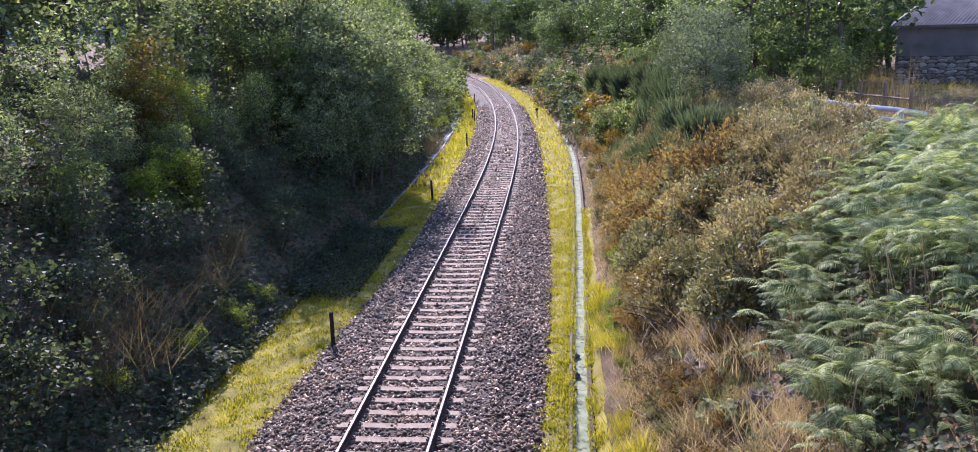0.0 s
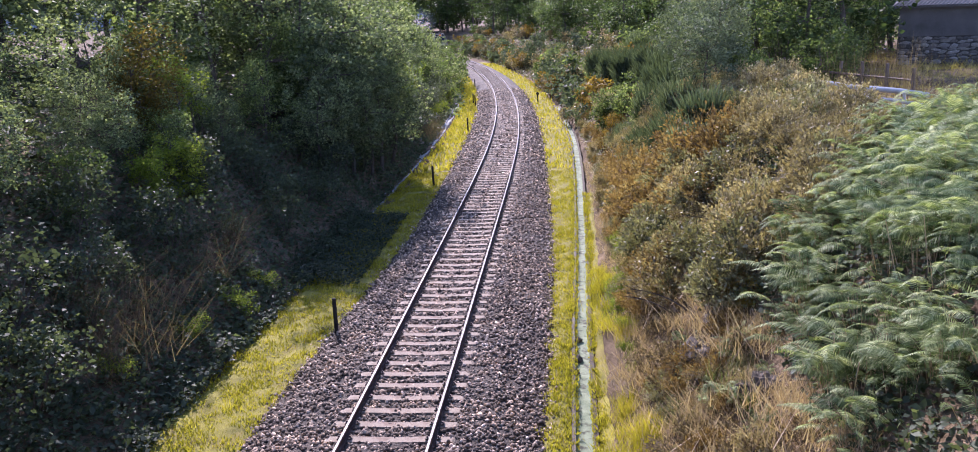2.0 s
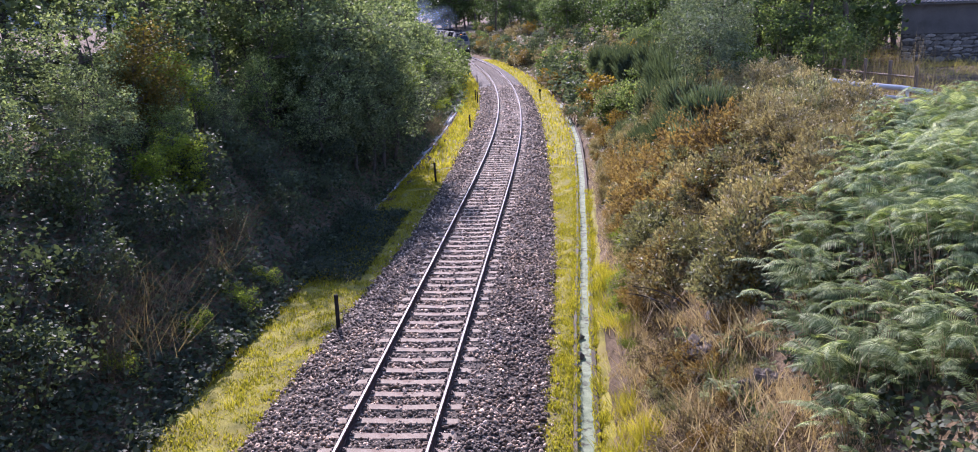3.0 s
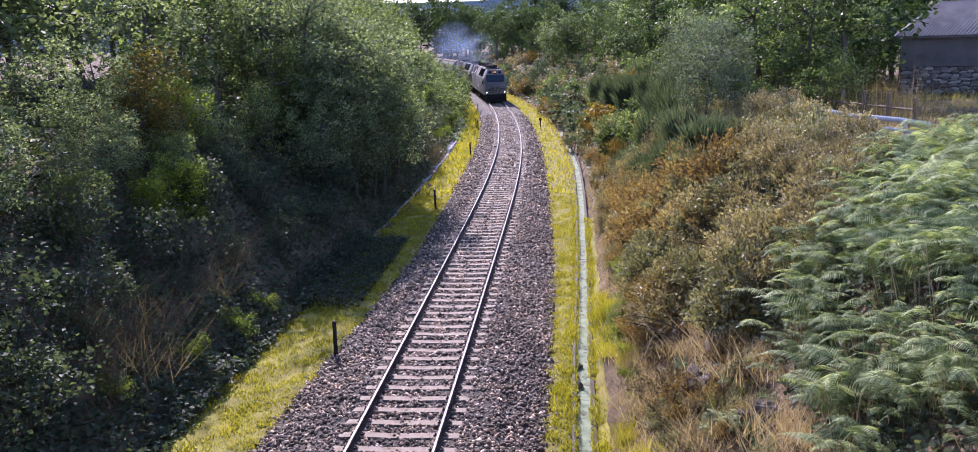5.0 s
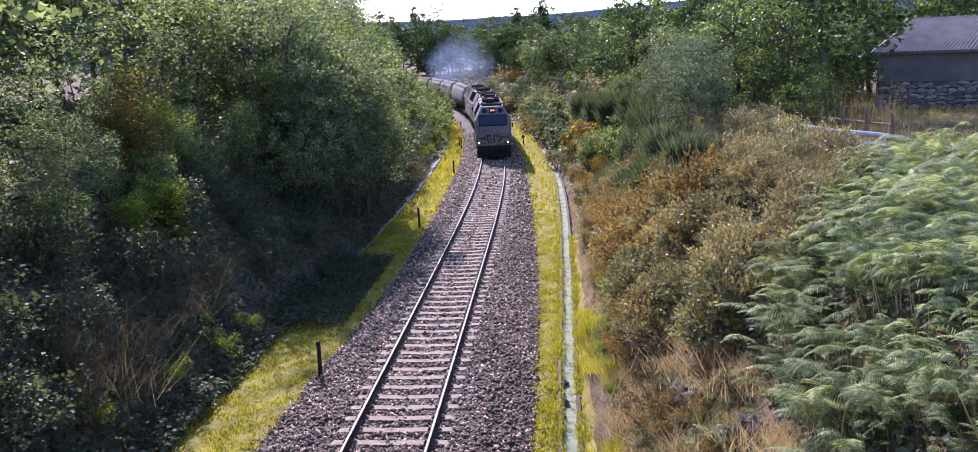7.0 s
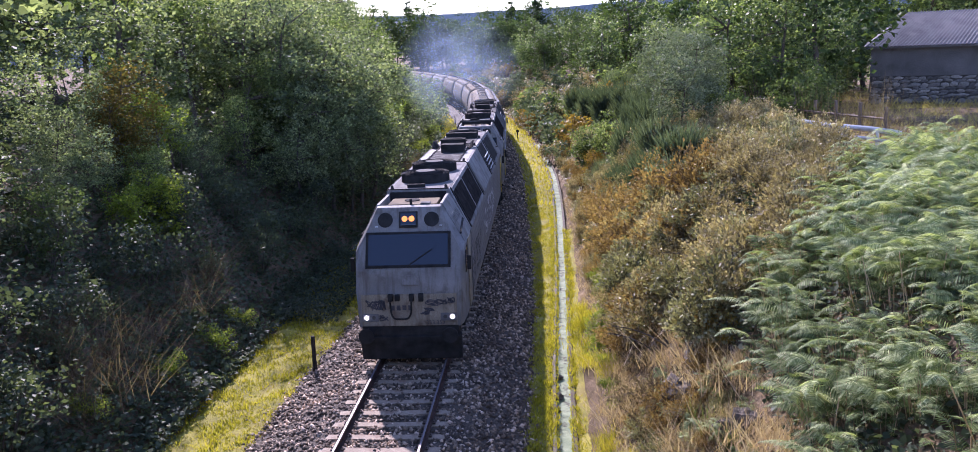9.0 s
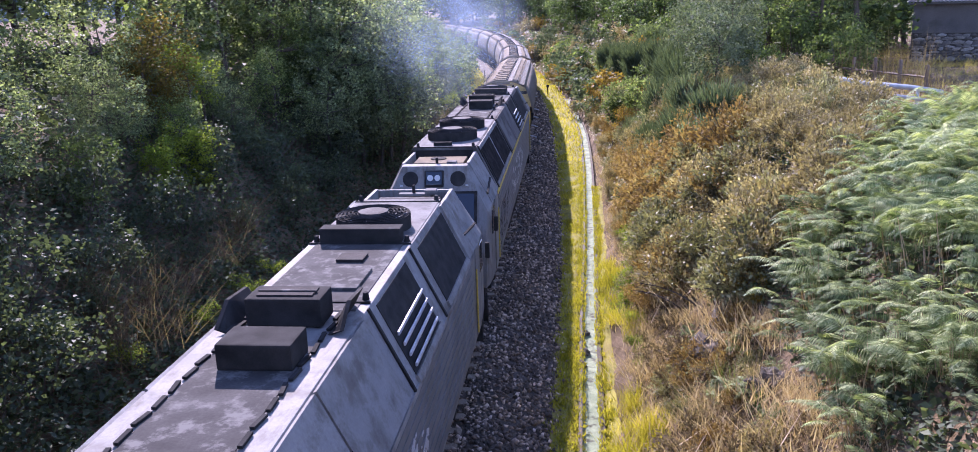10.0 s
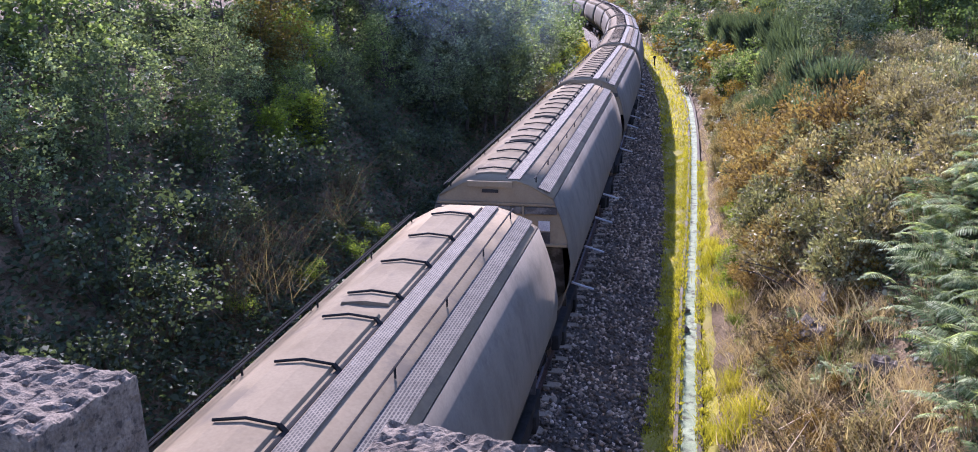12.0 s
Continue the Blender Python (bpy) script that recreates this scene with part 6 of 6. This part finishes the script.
    for x in (-1, 1):
        for y0, y1 in ((2.95, 5.2), (5.4, 7.7)):
            fr = panel("intake_grille", x, y0, y1, 0.10, 0.90, 0.015, SOOT, "dark sloping intake grille")
            bm = bmesh.new()
            for i in range(30):
                y = y0 + 0.06 + (y1 - y0 - 0.12) * i / 29
                a, b = flank(x, 0.12, 0.03), flank(x, 0.88, 0.03)
                rod(bm, (a[0], y, a[1]), (b[0], y, b[1]), 0.014, 4)
            part("grille_mesh", bm, IRON, fr)
        panel("grille_frame", x, 5.22, 5.38, 0.06, 0.94, 0.03, GREY_PAINT)
        for y0, y1, t0, t1 in ((2.85, 7.8, 0.02, 0.10), (2.85, 7.8, 0.90, 0.98), (15.85, 18.35, 0.02, 0.10), (13.05, 15.05, 0.0, 0.08)):
            panel("grille_frame", x, y0, y1, t0, t1, 0.045, GREY_PAINT)
        for y in (2.80, 8.05, 12.75, 15.45):
            panel("flank_seam", x, y, y + 0.06, 0.0, 1.0, 0.03, SOOT)
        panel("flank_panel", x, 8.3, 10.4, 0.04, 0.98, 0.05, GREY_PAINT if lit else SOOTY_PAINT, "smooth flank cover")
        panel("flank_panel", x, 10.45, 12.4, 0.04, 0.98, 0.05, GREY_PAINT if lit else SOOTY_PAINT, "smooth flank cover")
        lv = panel("louvre_panel", x, 13.1, 15.0, 0.06, 0.94, 0.012, SOOT, "dark panel with pale slats")
        for i in range(4):
            a = flank(x, 0.16 + i * 0.13, 0.05)
            part("slat", boxed(a[0], 14.05, a[1], 0.03, 1.75, 0.055, 0.01), GRAFFITI_PALE, lv)
        panel("intake_grille", x, 15.9, 18.3, 0.10, 0.90, 0.015, SOOT, "dark sloping intake grille")
        panel("flank_panel", x, 18.4, 18.9, 0.04, 0.98, 0.05, GREY_PAINT if lit else SOOTY_PAINT, "smooth flank cover")
        # ribbed sides, edge strip and scrawls
        side = part("side_panel", boxed(x * 1.422, LOCO_L / 2, 1.92, 0.02, LOCO_L - 5.2, 1.7), DARK_GREY, loco, "ribbed dark grey side")
        bm = bmesh.new()
        for i in range(9):
            box(bm, x * 1.436, LOCO_L / 2, 1.25 + i * 0.19, 0.02, LOCO_L - 5.4, 0.06)
        part("side_rib", bm, DARK_GREY, side)
        part("waist_strip", boxed(x * 1.432, LOCO_L / 2, 2.86, 0.02, LOCO_L - 4.8, 0.10), YELLOW if not lit else GREY_PAINT, loco)
        rr = random.Random(12 + x)
        bm = bmesh.new()
        for i in range(70):
            y, z = rr.uniform(7.5, 13.5), rr.uniform(1.5, 2.5)
            box(bm, x * 1.45, y, z, 0.008, rr.uniform(0.05, 0.30), rr.uniform(0.03, 0.14), 0, (rr.uniform(-50, 50), 0, 0))
        tagged(part("scrawl", bm, GRAFFITI_PALE, loco, "pale illegible scrawls"), kind="stuff")
        bm = bmesh.new()
        for i in range(50):
            y, z = rr.uniform(2.6, 6.0), rr.uniform(1.2, 2.3)
            box(bm, x * 1.45, y, z, 0.008, rr.uniform(0.05, 0.3), rr.uniform(0.03, 0.12), 0, (rr.uniform(-50, 50), 0, 0))
        tagged(part("scrawl", bm, GRAFFITI if i % 2 else CREAM, loco, "dark illegible scrawls"), kind="stuff")
    if not number:
        return loco
    # running number on the flank beside the cab
    cu = bpy.data.curves.new("number", "FONT")
    cu.body, cu.size, cu.extrude = number, 0.36, 0.003
    cu.align_x, cu.align_y = "CENTER", "CENTER"
    tx = new("number", cu)
    deps = bpy.context.evaluated_depsgraph_get()
    me = bpy.data.meshes.new_from_object(tx.evaluated_get(deps))
    bpy.data.objects.remove(tx)
    me.materials.clear()
    nose_me = me.copy()
    nose = link_mesh("nose_number", nose_me, GRAFFITI, loco, "small running number on the nose")
    nose.matrix_basis = Matrix.Translation((0.66, -0.034, 1.06)) @ Matrix(((0.42, 0, 0, 0), (0, 0, -0.42, 0), (0, 0.42, 0, 0), (0, 0, 0, 1)))
    tob = link_mesh("number", me, DARK_GREY, loco, "painted running number")
    tob.matrix_basis = Matrix.Translation((1.125, 1.75, 3.48)) @ Matrix(((0, -0.471, 0.882, 0), (1, 0, 0, 0), (0, 0.882, 0.471, 0), (0, 0, 0, 1)))
    return loco


WAG_1, WAG_N = 18.6, 15.0


def make_wagon(first, WAG_L):
    w = thing("grain_hopper_wagon", "dusty beige covered hopper wagon with a yellowed end" if first else "dusty beige covered hopper wagon with roof hatches", "wagon", "wagons of the freight train")
    half = [(0.95, 1.15), (1.25, 1.5), (1.42, 2.0), (1.45, 2.4), (1.38, 2.85), (1.27, 3.25), (1.12, 3.66)]
    roof = [(0.64, 3.92), (0.40, 3.99)]
    prof = [(x, z) for x, z in half + roof] + [(-x, z) for x, z in (half + roof)[::-1]]
    n = len(prof)

    def ring(y, k=1.0, zlow=None):
        return [(x * k, y, z if zlow is None else max(z, zlow)) for x, z in prof]

    # side shell: only the curved part, roof above it in another paint
    def shell(idx, nm, mat, label, y0=0.35, y1=WAG_L - 0.35):
        pts = [prof[i % n] for i in idx]
        verts, faces = [], []
        for y in np.linspace(y0, y1, 9):
            verts += [(x, y, z) for x, z in pts]
        m = len(pts)
        for i in range(8):
            for j in range(m - 1):
                faces.append((i * m + j, i * m + j + 1, (i + 1) * m + j + 1, (i + 1) * m + j))
        me = faces_mesh(nm, verts, faces, True)
        ob = link_mesh(nm, me, mat, w, label)
        so = ob.modifiers.new("thick", "SOLIDIFY")
        so.thickness = 0.03
        return ob

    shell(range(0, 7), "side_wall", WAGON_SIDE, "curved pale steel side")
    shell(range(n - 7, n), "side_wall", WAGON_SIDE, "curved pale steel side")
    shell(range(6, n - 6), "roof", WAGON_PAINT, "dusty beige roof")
    for y, k in ((0.36, 1), (WAG_L - 0.36, -1)):
        plate = [(1.40, 2.72)] + half[4:] + roof + [(-x, z) for x, z in (half[4:] + roof)[::-1]] + [(-1.40, 2.72)]
        ring_ = [(x, y, z) for x, z in plate]
        inner = [(x * 0.99, y + k * 0.04, z) for x, z in plate]
        # recessed sheet below the end plate, much darker than the plate
        part("end_sheet", boxed(0, y + k * 0.62, 1.95, 2.5, 0.05, 1.9, 0, (k * 25, 0, 0)), SOOT_PANEL, w, "dark sloping hopper sheet")
        e = solid("end_wall", [ring_, inner], WAGON_END if first else WAGON_PAINT, w, "yellowed end plate" if first else "dull end plate")
        part("end_rib", boxed(0, y - k * 0.03, 3.56, 2.3, 0.05, 0.04), WAGON_END if first else WAGON_PAINT, e)
        part("end_rib", boxed(0, y - k * 0.03, 2.76, 2.76, 0.06, 0.05), WAGON_END if first else WAGON_PAINT, e)
        part("roof_lip", boxed(-0.1, y - k * 0.02, 3.94, 0.9, 0.1, 0.12, 0.02), WAGON_PAINT, e)
        if not first:
            part("label_plate", boxed(0.95, y - k * 0.03, 3.14, 0.22, 0.02, 0.2), GRAFFITI_PALE, e)
            part("label_plate", boxed(0.95, y - k * 0.03, 2.90, 0.22, 0.02, 0.22), GRAFFITI, e)
        part("platform", boxed(0, y - k * 0.25, 1.05, 2.3, 0.6, 0.08, 0.01), SOOT, w)
        part("end_band", boxed(0, y - k * 0.025, 3.44, 2.38, 0.04, 0.14, 0.01), SOOT_PANEL, e, "dark band across the end")
        for x in (-0.55, 0.0, 0.55):
            part("band_bracket", boxed(x, y - k * 0.06, 3.45, 0.04, 0.06, 0.2), WAGON_END if first else WAGON_PAINT, e)
        part("end_slot", boxed(-0.1, y - k * 0.03, 3.80, 0.32, 0.02, 0.06), SOOT, e)
        for x in (-0.98, 0.98):
            bf = bmesh.new()
            rod(bf, (x, y, 0.98), (x, y - k * 0.55, 0.98), 0.08, 10)
            rod(bf, (x, y - k * 0.55, 0.98), (x, y - k * 0.62, 0.98), 0.2, 16)
            part("buffer", bf, SOOT, w)
    # roof: long hatch covers with black bows, grating walkways and hand rails
    for i in range(4):
        y0 = 0.8 + i * (WAG_L - 1.4) / 4
        h = solid("hatch_cover", [[(-0.52, y, 3.95), (0.16, y, 3.97), (0.12, y, 4.06), (-0.18, y, 4.075), (-0.48, y, 4.04)] for y in (y0, y0 + (WAG_L - 1.4) / 4 - 0.3)], WAGON_PAINT, w, "long roof hatch cover", 0.01)
        for k in range(4):
            y = y0 + 0.25 + k * ((WAG_L - 1.4) / 4 - 0.75) / 3
            b = bmesh.new()
            rod(b, (-0.50, y, 4.06), (-0.18, y + 0.02, 4.105), 0.016, 5)
            rod(b, (-0.18, y + 0.02, 4.105), (0.15, y, 4.085), 0.016, 5)
            rod(b, (0.15, y, 4.085), (0.22, y, 4.01), 0.03, 5)
            part("hatch_bow", b, SOOT, h)
    part("hinge_bar", rodded((0.2, 0.5, 4.01), (0.2, WAG_L - 0.5, 4.01), 0.03, 6), SOOT, w)
    for nm, x, z, wd in (("walkway", 0.36, 4.025, 0.22), ("walkway", 0.93, 3.83, 0.26)):
        ob = part(nm, boxed(x, WAG_L / 2, z, wd, WAG_L - 0.8, 0.03, 0, (0, 0 if x < 0.5 else 22, 0)), GRATE, w, "grey steel grating")
    for x, z in ((0.74, 3.97), (-0.98, 3.84), (-1.08, 3.79)):
        b = bmesh.new()
        rod(b, (x, 0.5, z + 0.06), (x, WAG_L - 0.5, z + 0.06), 0.014, 5)
        for i in range(10):
            y = 0.7 + i * (WAG_L - 1.4) / 9
            rod(b, (x, y, z - 0.06), (x, y, z + 0.07), 0.014, 5)
        part("hand_rail", b, SOOT, w)
    # hopper chutes, sole bars, bogies
    part("sole_bar", boxed(0, WAG_L / 2, 1.02, 2.2, WAG_L - 0.8, 0.2, 0.02), SOOT, w)
    for i in range(4):
        y = 3.4 + i * (WAG_L - 6.8) / 3
        solid("hopper_chute", [[(-1.0, y - 1.2, 1.2), (1.0, y - 1.2, 1.2), (1.0, y + 1.2, 1.2), (-1.0, y + 1.2, 1.2)], [(-0.4, y - 0.4, 0.45), (0.4, y - 0.4, 0.45), (0.4, y + 0.4, 0.45), (-0.4, y + 0.4, 0.45)]], SOOT, w)
        part("lever", rodded((1.1, y, 0.85), (1.62, y, 0.7), 0.03, 6), GALV, w, "pale discharge lever")
    bogie(w, 2.1, (-0.9, 0.9))
    bogie(w, WAG_L - 2.1, (-0.9, 0.9))
    return w


def smoke_material(rx, ry, rz):
    """Thin haze that thins out to nothing at the rim of its puff."""
    m = bpy.data.materials.new("exhaust_haze")
    m.use_nodes = True
    n, l = m.node_tree.nodes, m.node_tree.links
    n.remove(n["Principled BSDF"])
    tr, df, mx = n.new("ShaderNodeBsdfTransparent"), n.new("ShaderNodeBsdfTranslucent"), n.new("ShaderNodeMixShader")
    df.inputs[0].default_value = (0.25, 0.34, 0.48, 1)
    co = n.new("ShaderNodeTexCoord").outputs["Object"]
    mp = n.new("ShaderNodeMapping")
    mp.inputs["Scale"].default_value = (1 / rx, 1 / ry, 1 / rz)
    l.new(co, mp.inputs["Vector"])
    ln = n.new("ShaderNodeVectorMath")
    ln.operation = "LENGTH"
    l.new(mp.outputs[0], ln.inputs[0])
    fade = ramp(n, [(0.0, (1, 1, 1)), (0.45, (0.5, 0.5, 0.5)), (0.95, (0, 0, 0))])
    l.new(ln.outputs["Value"], fade.inputs[0])
    k = noise_node(n, l, 0.45, 3, co)
    r = ramp(n, [(0.3, (0.02, 0.02, 0.02)), (0.75, (0.22, 0.22, 0.22))])
    l.new(k.outputs[0], r.inputs[0])
    l.new(mixed(n, l, fade.outputs[0], r.outputs[0], 1.0, "MULTIPLY"), mx.inputs[0])
    l.new(tr.outputs[0], mx.inputs[1])
    l.new(df.outputs[0], mx.inputs[2])
    l.new(mx.outputs[0], n["Material Output"].inputs[0])
    return m


def make_smoke(seed, rx, ry, rz):
    """A puff of billowed wisps that cross one another inside an egg-shaped cloud."""
    rng = random.Random(seed)
    verts, faces = [], []
    for w in range(2):
        turn = Euler((math.pi / 2 + rng.uniform(-0.4, 0.4), rng.uniform(-0.3, 0.3), rng.uniform(-0.5, 0.5))).to_matrix()
        base = len(verts)
        off = (-0.22, 0.22)[w]
        for i in range(17):
            for j in range(17):
                a, b = -1 + i / 8, -1 + j / 8
                q = turn @ Vector((a, b, off + 0.28 * noise.noise((a * 1.6 + seed, b * 1.6, w * 3.1))))
                verts.append((q.x * rx, q.y * ry, q.z * rz))
        for i in range(16):
            for j in range(16):
                k = base + i * 17 + j
                faces.append((k, k + 1, k + 18, k + 17))
    ob = link_mesh("exhaust_smoke", faces_mesh("exhaust_smoke", verts, faces, True), smoke_material(rx, ry, rz))
    return tagged(ob, "thin bluish puff of diesel exhaust smoke", "smoke", "exhaust smoke")


PUFFS = [(make_smoke(3, 3.6, 7.0, 3.0), 0.0, 5.2, -3.0), (make_smoke(19, 4.8, 8.0, 4.6), 22.4, 9.5, -6.0), (make_smoke(23, 4.6, 7.0, 4.8), 22.4, 10.1, -6.0)]

LOCO_1 = make_loco(True, "333.353")
LOCO_2 = make_loco(False, "")
WAGON_1 = make_wagon(True, WAG_1)
WAGON_2 = make_wagon(False, WAG_N)
WAGONS = [WAGON_1, WAGON_2] + [copy_thing(WAGON_2, Matrix.Identity(4)) for _ in range(11)]


def nose_at(t):
    """Arc length of the leading buffer beam: about 23 m/s, slower round the curve, still gathering speed."""
    d = t - 9.0
    if d < -4.5:
        return 6.3 + 103.5 - 11.7 - 23.0 * (d + 4.5)
    return 6.3 - 23.0 * d - (0.577 * d * d if d < 0 else 0.0) - 0.45 * max(0.0, d - 2.0)


def on_line(s_front, length, inset):
    """Pose of a vehicle whose front stands at s_front, carried by its two bogies."""
    a, b = on(s_front + inset), on(s_front + length - inset)
    d = b - a
    yaw = math.degrees(math.atan2(-d.x, d.y))
    o = a - d.normalized() * inset
    return pose(o.x, o.y, 0.0, 0, 0, yaw)


def motions():
    times = [i * 0.25 for i in range(49)]
    back = 0.0
    for ob, length, inset, pitch in [(LOCO_1, LOCO_L, 4.4, 22.4), (LOCO_2, LOCO_L, 4.4, 21.95), (WAGON_1, WAG_1, 2.1, 19.75)] + [(w, WAG_N, 2.1, 15.65) for w in WAGONS[1:]]:
        walk(ob, [(t, on_line(nose_at(t) + back, length, inset)) for t in times])
        back += pitch
    # each puff leaves the stack at its own time, then hangs and drifts to the shaded side
    for ob, behind, left_at, drift in PUFFS:
        rows = []
        for t in times:
            age = max(0.0, t - left_at)
            s = nose_at(min(t, left_at)) + behind + 17.0
            p = on(s, drift * min(1.0, 0.3 + 0.5 * age), 6.3 + 0.35 * age)
            rows.append((t, pose(p.x, p.y, p.z, 0, 0, heading(s))))
        walk(ob, rows)


motions()
